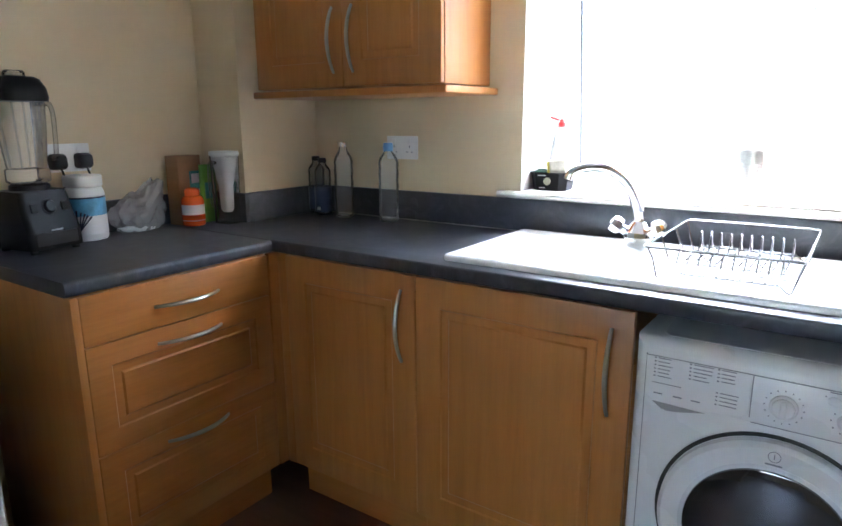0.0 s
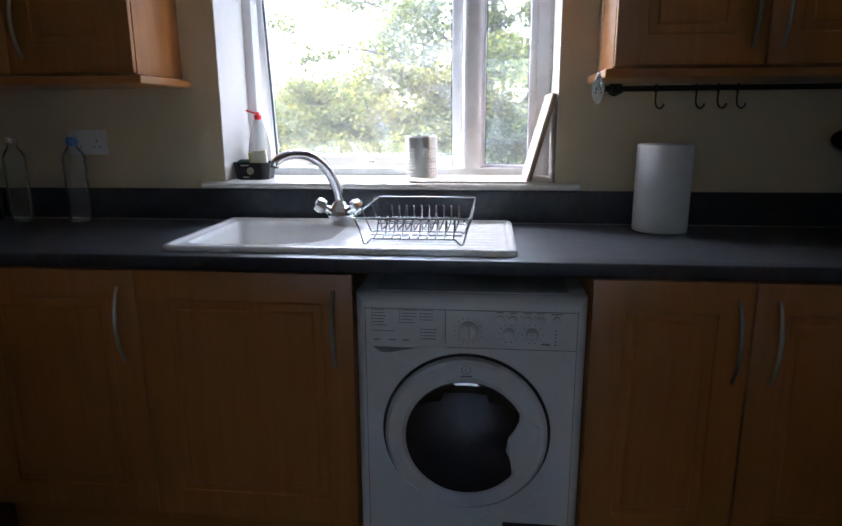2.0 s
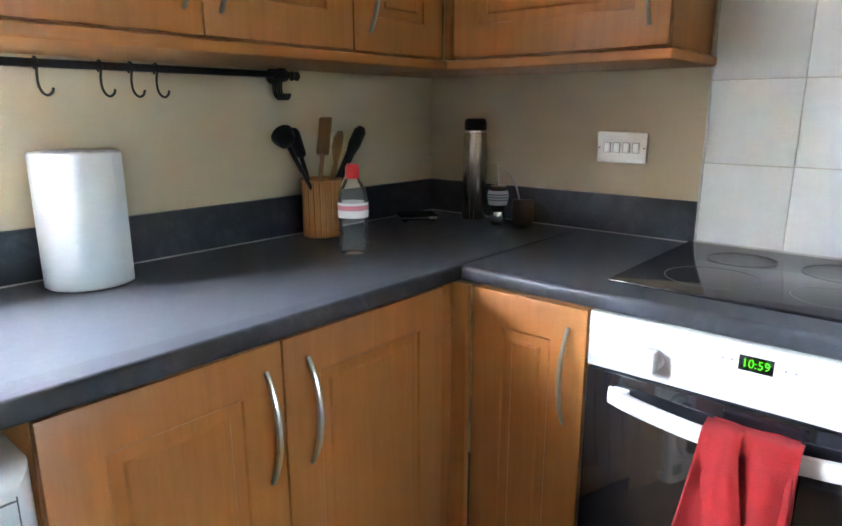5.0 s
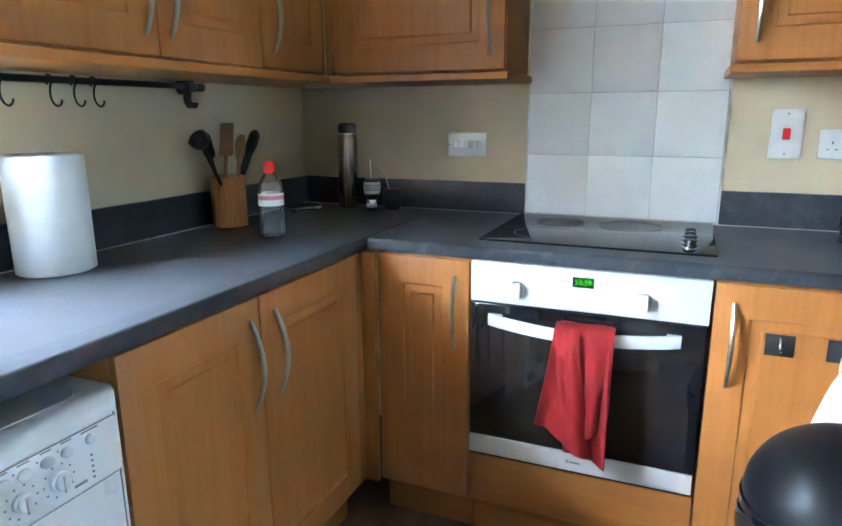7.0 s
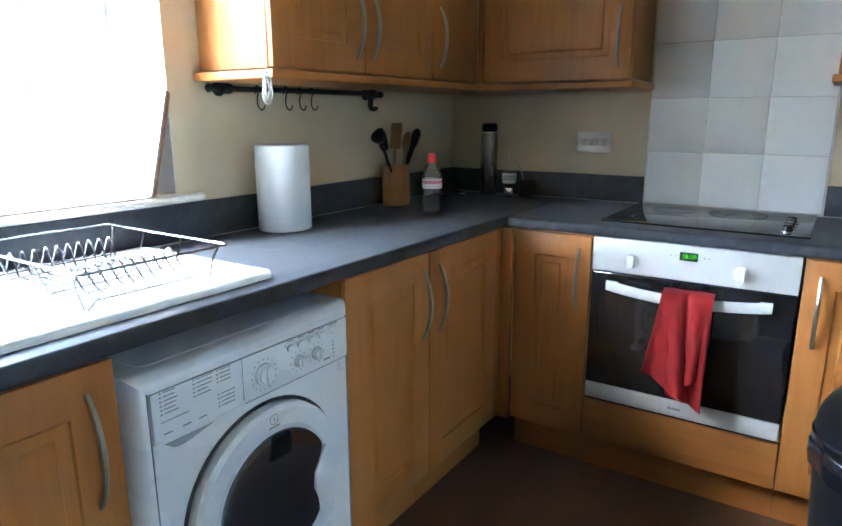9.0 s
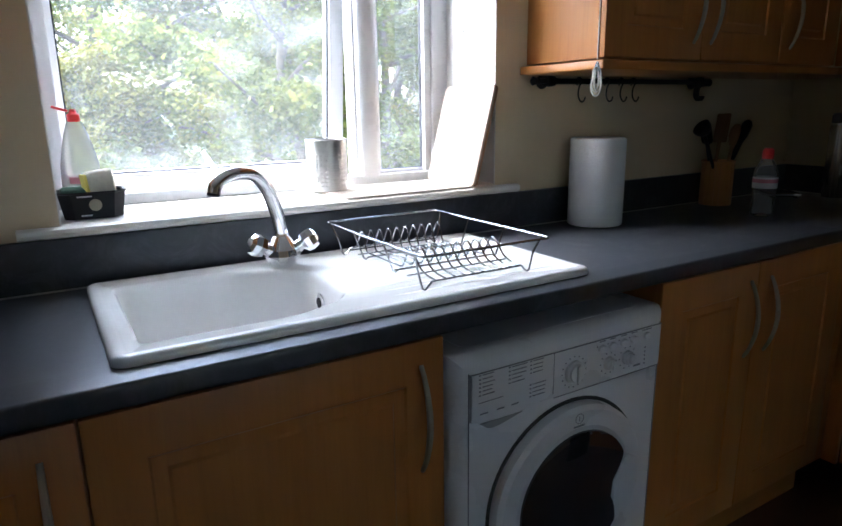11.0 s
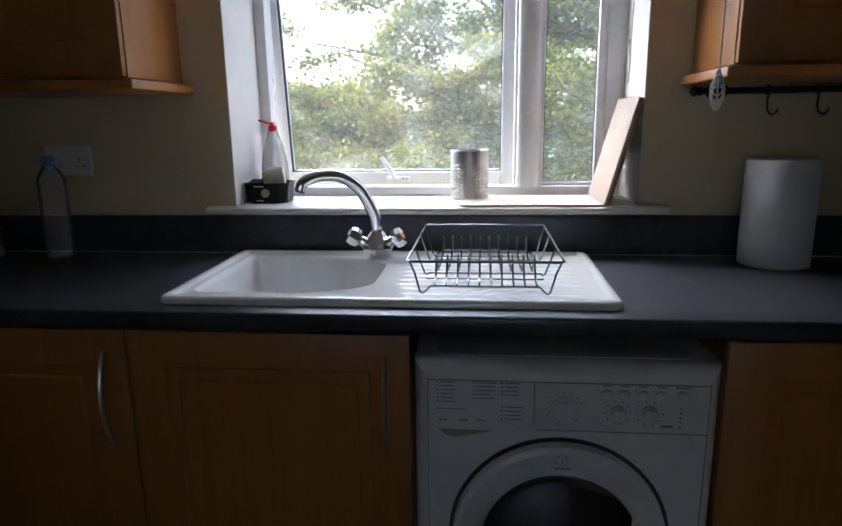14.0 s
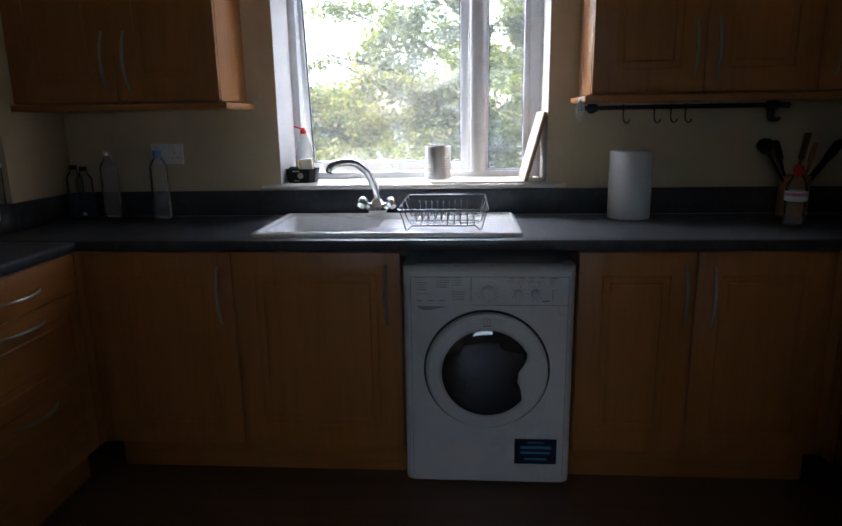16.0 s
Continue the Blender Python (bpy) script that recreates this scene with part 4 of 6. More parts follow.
plate("cooker_switch", "white upright cooker switch with a red rocker", 'east', RIGHT - 0.0005, -1.719, 1.199, 0.088, 0.147,
      [("red_rocker", 0, 0.0, 0.020, 0.034, RED, 0.004), ("screw", 0, 0.060, 0.005, 0.005, PRINT_GREY, 0.001), ("screw", 0, -0.060, 0.005, 0.005, PRINT_GREY, 0.001)], WHITE_PLASTIC, "switch")


# ---- sink, tap and dish rack ----
sink = thing("kitchen_sink", "white inset sink with one bowl and a ribbed drainer", "sink", (-0.06, -0.29, 0.910))
SX0, SX1, SY0, SY1 = -0.546, 0.426, -0.542, -0.043


def plan_ring(inset, z, r):
    return [(x, y, z) for x, y in round_rect(SX0 + inset, SX1 - inset, SY0 + inset, SY1 - inset, max(0.004, r - inset), 6)]


# the bowl's outline, cut back at the drainer side round the tap and in front
bowl_corners = [(-0.505, -0.088), (-0.262, -0.086), (-0.150, -0.140), (-0.100, -0.185), (-0.100, -0.395), (-0.140, -0.440), (-0.235, -0.480), (-0.505, -0.480)]


def softened(pts, r, n=5):
    out, c = [], len(pts)
    for i in range(c):
        p, a, b = Vector(pts[i]), Vector(pts[i - 1]), Vector(pts[(i + 1) % c])
        ra = min(r, (a - p).length * 0.45, (b - p).length * 0.45)
        s, e = p + (a - p).normalized() * ra, p + (b - p).normalized() * ra
        for k in range(n + 1):
            t = k / n
            out.append(tuple((1 - t) ** 2 * s + 2 * t * (1 - t) * p + t * t * e))
    return out


def bowl_ring(inset, z):
    pts = softened(bowl_corners, 0.034)
    cx, cy = -0.305, -0.285
    return [(cx + (x - cx) * (1 - inset / 0.2), cy + (y - cy) * (1 - inset / 0.2), z) for x, y in pts]


bm = bmesh.new()


def add_rings(bm, rings, start=None):
    prev = start
    for ring in rings:
        row = [bm.verts.new(p) for p in ring]
        if prev:
            n = len(row)
            for i in range(n):
                bm.faces.new((prev[i], prev[(i + 1) % n], row[(i + 1) % n], row[i]))
        prev = row
    return prev


deck = add_rings(bm, [plan_ring(0.0, 0.9105, 0.025), plan_ring(0.0, 0.919, 0.025), plan_ring(0.003, 0.9245, 0.025), plan_ring(0.009, 0.9270, 0.025), plan_ring(0.020, 0.9270, 0.025), plan_ring(0.026, 0.9235, 0.025), plan_ring(0.030, 0.9210, 0.025)])
lip = [bm.verts.new(p) for p in bowl_ring(0.0, 0.921)]
loop_edges = [bm.edges.get((deck[i], deck[(i + 1) % len(deck)])) for i in range(len(deck))]
loop_edges += [bm.edges.new((lip[i], lip[(i + 1) % len(lip)])) for i in range(len(lip))]
bmesh.ops.triangle_fill(bm, use_beauty=True, edges=loop_edges)
floor_ring = add_rings(bm, [bowl_ring(0.003, 0.9195), bowl_ring(0.008, 0.914), bowl_ring(0.010, 0.905), bowl_ring(0.022, 0.785), bowl_ring(0.030, 0.762), bowl_ring(0.050, 0.750), bowl_ring(0.12, 0.747)], lip)
bm.faces.new(floor_ring)
bmesh.ops.recalc_face_normals(bm, faces=bm.faces[:])
part("basin", bm, CERAMIC, sink, angle=50)
for i in range(9):
    y = -0.470 + 0.040 * i
    x0 = -0.060 + (0.02 if i < 2 else 0.0) + (0.06 if i > 7 else 0)
    part("drainer_rib", joined(tube([(x0, y, 0.9178), (x0 + 0.03, y, 0.9188), (0.345, y, 0.9188), (0.375, y, 0.9178)], 0.0032, 8, flat=2.6)), CERAMIC, sink)
ov = part("overflow", moved(lathe([(0.021, 0), (0.021, 0.003), (0.017, 0.005)], 24), Matrix.Translation((-0.117, -0.285, 0.872)) @ Matrix.Rotation(radians(-90), 4, 'Y')), CHROME, sink, "chrome overflow ring")
part("overflow_grille", moved(lathe([(0.012, 0), (0.012, 0.0062)], 20), Matrix.Translation((-0.117, -0.285, 0.872)) @ Matrix.Rotation(radians(-90), 4, 'Y')), BLACK, ov)
part("waste", lathe([(0.042, 0.7472), (0.042, 0.7495), (0.030, 0.7485), (0.012, 0.7478)], 28, (-0.31, -0.29)), CHROME, sink)

tap = thing("mixer_tap", "chrome swan-neck mixer tap with two cross-cut knobs", "tap", (-0.139, -0.115, 0.921))
TX, TY = -0.139, -0.115
part("tap_body", lathe([(0.024, 0.9212), (0.028, 0.925), (0.043, 0.950), (0.041, 0.964), (0.027, 0.984), (0.0185, 0.994), (0.0165, 1.006)], 12, (TX, TY)), CHROME, tap, angle=25)
for s in (-1, 1):
    arm = part("tap_arm", tube([(TX + s * 0.020, TY - 0.006, 0.956), (TX + s * 0.046, TY - 0.012, 0.972)], [0.018, 0.013], 16), CHROME, tap)
    knob = lathe([(0.011, -0.006), (0.014, 0.0), (0.0245, 0.007), (0.0265, 0.020), (0.0235, 0.034), (0.013, 0.040)], 7)
    part("tap_knob", moved(knob, Matrix.Translation((TX + s * 0.044, TY - 0.012, 0.970)) @ Vector((s * 0.86, -0.14, 0.50)).to_track_quat('Z', 'Y').to_matrix().to_4x4()), CHROME, tap, angle=15)
spout_line = smooth_line([(TX, TY, 0.998), (TX - 0.008, TY - 0.008, 1.045), (TX - 0.034, TY - 0.032, 1.105), (TX - 0.070, TY - 0.064, 1.142), (TX - 0.108, TY - 0.090, 1.152), (TX - 0.142, TY - 0.108, 1.147), (TX - 0.164, TY - 0.119, 1.134), (TX - 0.171, TY - 0.123, 1.116)], 6)
part("spout", tube(spout_line, [0.0168 - 0.0030 * i / (len(spout_line) - 1) for i in range(len(spout_line))], 18), CHROME, tap)
part("nozzle_rim", tube([(TX - 0.1712, TY - 0.1231, 1.1165), (TX - 0.1722, TY - 0.1236, 1.1125)], [0.0125, 0.0120], 16), GREY_RUBBER, tap)

rack = thing("dish_rack", "empty chromed wire dish rack standing on the drainer", "dish rack", (0.148, -0.30, 0.925))
RX0, RX1, RY0, RY1, RZ = -0.010, 0.306, -0.532, -0.078, 1.005
part("top_rim", tube([(x, y, RZ) for x, y in round_rect(RX0, RX1, RY0, RY1, 0.012, 5)], 0.0028, 8, True), WIRE, rack)
RB = 0.943
for i, y in enumerate((-0.505, -0.375, -0.235, -0.105)):
    yy = max(-0.492, min(-0.118, y))
    foot = 0.9265 if i in (0, 3) else 0.938
    line = [(RX0, y, RZ), (RX0 + 0.012, yy, 0.970), (RX0 + 0.022, yy, foot + 0.005), (RX0 + 0.028, yy, foot + 0.001), (RX0 + 0.034, yy, foot + 0.005), (RX0 + 0.045, yy, RB), (RX0 + 0.07, yy, RB)]
    line += [(RX0 + RX1 - x, yy2, z) for x, yy2, z in line[::-1]]
    part("cross_wire", tube(line, 0.0023, 6), WIRE, rack)
for y in (-0.190, -0.135, -0.420, -0.365):
    part("base_wire", tube([(RX0 + 0.030, y, RB - 0.002), (RX1 - 0.030, y, RB - 0.002)], 0.0018, 6), WIRE, rack)
for i in range(10):
    x = 0.042 + 0.0238 * i
    plate_line = [(x, -0.492, RB + 0.002), (x, -0.465, RB + 0.004), (x, -0.438, 0.956), (x, -0.418, 0.977), (x, -0.404, 0.988), (x, -0.396, 0.990), (x, -0.387, 0.984), (x, -0.374, 0.962), (x, -0.364, RB + 0.006), (x, -0.350, RB + 0.001), (x, -0.270, RB + 0.001)]
    plate_line += [(x, -0.202, RB + 0.001), (x, -0.190, RB + 0.006), (x, -0.184, 0.965), (x, -0.176, 0.984), (x, -0.168, 0.990), (x, -0.160, 0.986), (x, -0.148, 0.965), (x, -0.135, RB + 0.006), (x, -0.118, RB + 0.002)]
    part("plate_wire", tube(smooth_line(plate_line, 2), 0.0021, 6), WIRE, rack)

# ---- on the sill ----
SILL = 1.0458
flat_board = solid("cutting_board", prism(round_rect(0.075, 0.565, -0.016, 0.215, 0.018), SILL, SILL + 0.006, 0.002), BOARD_FLAT, "thin pale board lying flat on the window sill", "board")
pot = thing("cutlery_pot", "perforated stainless steel cutlery pot on the sill", "utensil pot", (0.103, 0.170, SILL + 0.0062))
PR, PZ0, PZ1 = 0.0575, SILL + 0.0064, 1.193
pbm = bmesh.new()
cols, rows = 84, 36
grid = [[pbm.verts.new((0.103 + PR * math.cos(2 * math.pi * i / cols), 0.170 + PR * math.sin(2 * math.pi * i / cols), PZ0 + (PZ1 - PZ0) * j / rows)) for i in range(cols)] for j in range(rows + 1)]
for j in range(rows):
    for i in range(cols):
        hole = j % 3 == 1 and i % 3 == 0 and 3 < j < 26 and (i // 3) % 7 not in (0, 6)
        if not hole:
            pbm.faces.new((grid[j][i], grid[j][(i + 1) % cols], grid[j + 1][(i + 1) % cols], grid[j + 1][i]))
pbm.faces.new(grid[0][::-1])
wall_part = part("pot_wall", pbm, STEEL, pot)
mod = wall_part.modifiers.new("sheet", 'SOLIDIFY')
mod.thickness = 0.001
part("rim", tube([(0.103 + PR * math.cos(a), 0.170 + PR * math.sin(a), PZ1) for a in [2 * math.pi * i / 40 for i in range(40)]], 0.0016, 6, True), STEEL, pot)

lean = thing("cutting_board", "pale wooden cutting board leaning against the window recess", "board", m=Matrix.Translation((0.470, 0.045, SILL + 0.0062)) @ Matrix.Rotation(radians(1.0), 4, 'Z') @ Matrix.Rotation(radians(15.0), 4, 'Y'))
face = prism(round_rect(-0.070, 0.176, 0.0, 0.296, 0.014), 0.0, 0.007, 0.0015)
to_wall = Matrix(((0, 0, 1, 0), (1, 0, 0, 0), (0, 1, 0, 0), (0, 0, 0, 1)))
part("board_face", moved(face, to_wall), BOARD_WOOD, lean)
part("board_back", moved(prism(round_rect(-0.070, 0.176, 0.0, 0.296, 0.014), 0.0072, 0.0165, 0.002), to_wall), BOARD_EDGE, lean, "darker brown wooden edge and back")
cords = thing("blind_cord", "pair of thin white blind cords hanging by the window", "cord", (0.545, 0.14, 2.12))
for dx in (0.0, 0.012):
    part("cord", tube(smooth_line([(0.545 + dx, 0.14, 2.12), (0.546 + dx * 0.9, 0.14, 1.7), (0.547 + dx * 0.5, 0.141, 1.38)], 5), 0.0014, 5), CORD, cords)
part("cord_knot", lathe([(0.002, 1.484), (0.004, 1.488), (0.004, 1.496), (0.002, 1.500)], 8, (0.5515, 0.1405)), CORD, cords)

tray = thing("sponge_tray", "octagonal black card tray holding dish sponges", "tray", (-0.500, 0.105, SILL))
octo = [(-0.068, -0.032), (-0.044, -0.055), (0.044, -0.055), (0.068, -0.032), (0.068, 0.032), (0.044, 0.055), (-0.044, 0.055), (-0.068, 0.032)]
part("tray_body", loft([[(-0.503 + x * k, 0.105 + y * k, z) for x, y in octo] for k, z in ((0.86, SILL), (0.88, SILL + 0.004), (1.0, SILL + 0.056), (1.04, SILL + 0.058), (1.04, SILL + 0.061), (0.97, SILL + 0.060), (0.86, SILL + 0.010))]), BLACK, tray, angle=20)
part("round_badge", moved(lathe([(0.013, 0), (0.013, 0.0008)], 24), Matrix.Translation((-0.500, 0.0475, SILL + 0.032)) @ Matrix.Rotation(radians(84), 4, 'X')), plain("dull_gold_print", (0.40, 0.36, 0.24), 0.5), tray)
part("printed_bars", joined(box(-0.535, -0.505, 0.0465, 0.0485, SILL + 0.050, SILL + 0.053), box(-0.53, -0.508, 0.0502, 0.0522, SILL + 0.008, SILL + 0.011)), LABEL_WHITE, tray)
sponge = thing("sponge", "cream and yellow washing-up sponge in the tray", "sponge", m=Matrix.Translation((-0.478, 0.100, SILL + 0.012)) @ Matrix.Rotation(radians(14), 4, 'Z') @ Matrix.Rotation(radians(-6), 4, 'Y'))
part("sponge_foam", box(-0.026, 0.030, -0.018, 0.014, 0.0, 0.092, 0.006, 3), SPONGE_W, sponge)
part("sponge_back", box(-0.034, -0.0265, -0.018, 0.014, 0.0, 0.088, 0.003), SPONGE_Y, sponge)
solid("scouring_pad", moved(box(-0.030, 0.022, -0.02, 0.02, 0.0, 0.022, 0.007, 3), Matrix.Translation((-0.533, 0.100, SILL + 0.045)) @ Matrix.Rotation(radians(12), 4, 'X')), SCOURER, "dark green scouring pad in the sponge tray", "scourer")
soap = thing("soap_bottle", "nearly empty clear washing-up liquid bottle with red cap", "bottle", (-0.512, 0.185, SILL))
SBX, SBY = -0.512, 0.187
part("bottle_body", loft([[(SBX + 0.042 * k * math.cos(a), SBY + 0.028 * k * math.sin(a), z) for a in [2 * math.pi * i / 28 for i in range(28)]] for k, z in ((0.85, SILL), (1.0, SILL + 0.008), (1.05, SILL + 0.06), (0.98, SILL + 0.11), (0.80, SILL + 0.15), (0.62, SILL + 0.18), (0.42, SILL + 0.205), (0.34, SILL + 0.212))], True, False), CLEAR_SOAP, soap)
part("soap_left", lathe([(0.024, SILL + 0.002), (0.024, SILL + 0.022)], 20, (SBX, SBY)), film("soap_liquid", (0.45, 0.75, 0.50), 0.1, 0.6), soap)
cap = part("cap", lathe([(0.0135, SILL + 0.210), (0.0135, SILL + 0.226), (0.0085, SILL + 0.230), (0.0060, SILL + 0.238)], 20, (SBX, SBY)), RED, soap, "red flip-top cap")
part("flip_lid", moved(box(-0.040, -0.006, -0.009, 0.009, -0.003, 0.003, 0.002), Matrix.Translation((SBX - 0.004, SBY, SILL + 0.232)) @ Matrix.Rotation(radians(18), 4, 'Y')), RED, cap)
part("label_edge", lathe([(0.0355, SILL + 0.070), (0.0352, SILL + 0.085)], 24, (SBX, SBY), False, False), LABEL_PINK, soap)

# ---- hook rail and pull cord ----
rail = thing("hook_rail", "black iron rail with S-hooks under the wall cabinet", "rail", (1.10, -0.034, 1.345))
part("bar", tube([(0.70, -0.036, 1.346), (1.482, -0.036, 1.348)], 0.0085, 12), IRON, rail)
for x in (0.742, 1.450):
    br = part("bracket", joined(moved(lathe([(0.022, 0), (0.022, 0.004), (0.012, 0.008), (0.010, 0.036)], 20), Matrix.Translation((x, -0.0005, 1.346)) @ Matrix.Rotation(radians(90), 4, 'X')), moved(lathe([(0.015, -0.016), (0.016, -0.006), (0.016, 0.006), (0.015, 0.016)], 18), Matrix.Translation((x, -0.036, 1.346)) @ Matrix.Rotation(radians(90), 4, 'Y'))), IRON, rail)
for x, s in ((0.70, -1), (1.482, 1)):
    part("finial", moved(lathe([(0.0085, 0), (0.013, 0.004), (0.008, 0.009), (0.012, 0.016), (0.013, 0.022), (0.006, 0.029)], 16), Matrix.Translation((x, -0.036, 1.346)) @ Matrix.Rotation(radians(90 * s), 4, 'Y')), IRON, rail)
part("bracket_top", box(1.440, 1.462, -0.046, -0.026, 1.352, 1.372, 0.006), IRON, rail)


def s_hook(x, turn=0.0):
    h = thing("s_hook", "black iron hook hanging from the rail", "hook", m=Matrix.Translation((x, -0.036, 1.346)) @ Matrix.Rotation(radians(turn), 4, 'Z'), group="hooks on the rail")
    loop = [(0, 0.0115 * math.cos(a), 0.0115 * math.sin(a)) for a in [radians(d) for d in range(-60, 241, 30)]]
    part("loop", tube(loop, 0.0026, 6), IRON, h)
    part("shank", tube(smooth_line([(0, -0.006, -0.011), (0.001, 0.0, -0.022), (0.002, 0.002, -0.040), (0.006, 0.0, -0.054), (0.015, -0.002, -0.061), (0.024, -0.003, -0.055), (0.027, -0.003, -0.046)], 4), 0.0027, 6), IRON, h)
    return h


for x in (0.862, 0.984, 1.049, 1.106):
    s_hook(x)
for i in range(5):
    s_hook(1.424 + 0.0065 * i)

pull = thing("pull_cord", "coiled pale pull cord with a bead by the cabinet", "cord", (0.640, -0.318, 1.345))
part("cord", tube([(0.642, -0.322, TOP), (0.641, -0.321, 1.8), (0.640, -0.320, 1.385)], 0.0016, 6), CORD, pull)
rng = random.Random(9)
for i in range(6):
    cz, hgt, wd, tilt = 1.348 - 0.005 * i + rng.uniform(-0.004, 0.004), 0.023 + rng.uniform(-0.006, 0.007), 0.013 + rng.uniform(-0.003, 0.005), rng.uniform(0, math.pi)
    part("cord_loop", tube([(0.640 + wd * math.cos(a) * math.cos(tilt), -0.320 + wd * math.cos(a) * math.sin(tilt), cz + hgt * math.sin(a)) for a in [2 * math.pi * k / 18 for k in range(18)]], 0.0017, 5, True), CORD, pull)
part("bead", lathe([(0.003, 1.340), (0.006, 1.345), (0.0075, 1.355), (0.006, 1.372), (0.002, 1.382)], 10, (0.640, -0.320)), film("pale_blue_bead", (0.60, 0.72, 0.82), 0.05, 0.82), pull, "clear blue faceted bead", angle=15)

# ---- right of the sink ----
ZT = 0.9103
roll = thing("paper_roll", "fat roll of white kitchen paper standing upright", "paper roll", (0.888, -0.1025, ZT))
part("paper", lathe([(0.080, ZT), (0.0832, ZT + 0.003), (0.0836, ZT + 0.13), (0.0832, 1.174), (0.080, 1.178), (0.022, 1.1735), (0.022, 1.10)], 48, (0.888, -0.1025)), PAPER, roll, angle=60)
part("loose_edge", loft([[(0.888 + r * math.cos(a), -0.1025 + r * math.sin(a), z) for a, r in ((radians(-62), 0.0836), (radians(-50), 0.0849), (radians(-38), 0.0868), (radians(-37), 0.0858), (radians(-50), 0.0838), (radians(-62), 0.0830))] for z in (ZT + 0.002, 1.174)]), PAPER, roll)

upot = thing("utensil_pot", "bamboo-strip pot holding cooking utensils", "utensil pot", (1.535, -0.085, ZT))
UX, UY = 1.538, -0.080
for i in range(20):
    a = 2 * math.pi * i / 20
    part("strip", moved(box(-0.0081, 0.0081, -0.0035, 0.0035, 0.0, 0.158, 0.0015), Matrix.Translation((UX + 0.0520 * math.cos(a), UY + 0.0520 * math.sin(a), ZT)) @ Matrix.Rotation(a + math.pi / 2, 4, 'Z')), BAMBOO, upot)
part("pot_floor", lathe([(0.049, ZT + 0.002), (0.049, ZT + 0.008)], 24, (UX, UY)), BAMBOO, upot)
part("rim", tube([(UX + 0.0550 * math.cos(a), UY + 0.0550 * math.sin(a), 1.068) for a in [2 * math.pi * i / 36 for i in range(36)]], 0.004, 6, True), BAMBOO, upot)


def blade(w, l, t, r, bend=0.0):
    return moved(prism(round_rect(-w / 2, w / 2, 0, l, r), -t / 2, t / 2, t * 0.3), Matrix.Rotation(radians(90), 4, 'X'))


def utensil(name, label, base, top, head, mat, r=0.006, head_part="head", turn=0.0, handle_label=""):
    """A stick from the pot's floor with a head at its top."""
    b, t = Vector(base), Vector(top)
    u = thing(name, label, "utensil", m=Matrix.Translation(b) @ (t - b).to_track_quat('Z', 'Y').to_matrix().to_4x4() @ Matrix.Rotation(radians(turn), 4, 'Z'))
    ln = (t - b).length
    part("handle", tube([(0, 0, 0), (0, 0, ln * 0.5), (0, 0, ln)], [r, r * 0.9, r * 1.1], 10), mat, u, handle_label)
    part(head_part, moved(head, Matrix.Translation((0, 0, ln - 0.004))), mat, u)
    return u


FZ = ZT + 0.009
utensil("ladle", "black plastic ladle standing in the pot", (UX + 0.03, UY - 0.01, FZ), (1.412, UY - 0.02, 1.172), moved(lathe([(0.012, -0.012), (0.030, -0.006), (0.041, 0.010), (0.043, 0.022), (0.039, 0.022), (0.028, 0.004)], 24), Matrix.Rotation(radians(62), 4, 'X') @ Matrix.Translation((0, 0.02, 0)) @ Matrix.Diagonal((0.72, 0.8, 1.0, 1.0))), BLACK, turn=240)
utensil("slotted_spoon", "black plastic spoon standing in the pot", (UX + 0.02, UY + 0.02, FZ), (1.480, UY + 0.012, 1.135), blade(0.040, 0.085, 0.010, 0.016), BLACK)
utensil("wooden_spoon", "brown wooden spoon standing in the pot", (UX - 0.01, UY - 0.02, FZ), (1.574, UY - 0.024, 1.118), moved(loft([[(w * math.cos(a), 0.006 * math.sin(a) + off, z) for a in [2 * math.pi * i / 16 for i in range(16)]] for w, off, z in ((0.006, 0, 0), (0.017, 0.002, 0.02), (0.023, 0.004, 0.045), (0.021, 0.003, 0.07), (0.010, 0, 0.088))]), Matrix.Identity(4)), SPOON_WOOD)
utensil("wooden_spatula", "brown wooden spatula standing in the pot", (UX - 0.01, UY + 0.02, FZ), (1.566, UY + 0.022, 1.138), blade(0.058, 0.105, 0.006, 0.006), SPOON_WOOD, turn=-10)
utensil("black_turner", "black long-handled turner standing handle up", (UX - 0.04, UY - 0.01, FZ), (1.650, UY - 0.004, 1.138), moved(tube([(0, 0, 0), (0, 0, 0.03), (0, 0, 0.075), (0, 0, 0.088)], [0.013, 0.0185, 0.0185, 0.011], 12), Matrix.Identity(4)), BLACK, 0.012, "grip")

water = thing("water_bottle", "small clear water bottle with a red sports cap", "bottle", (1.425, -0.328, ZT))
WBX, WBY = 1.425, -0.328
part("bottle_body", lathe([(0.0228, ZT), (0.0331, ZT + 0.004), (0.0370, ZT + 0.018), (0.0359, ZT + 0.035), (0.0325, ZT + 0.050), (0.0363, ZT + 0.064), (0.0344, ZT + 0.078), (0.0363, ZT + 0.092), (0.0367, ZT + 0.135), (0.0331, ZT + 0.155), (0.0228, ZT + 0.176), (0.0148, ZT + 0.188), (0.0142, ZT + 0.192)], 28, (WBX, WBY), True, False), CLEAR, water)
part("label", lathe([(0.0372, ZT + 0.094), (0.0372, ZT + 0.130)], 28, (WBX, WBY), False, False), LABEL_WHITE, water, "white and pink paper label")
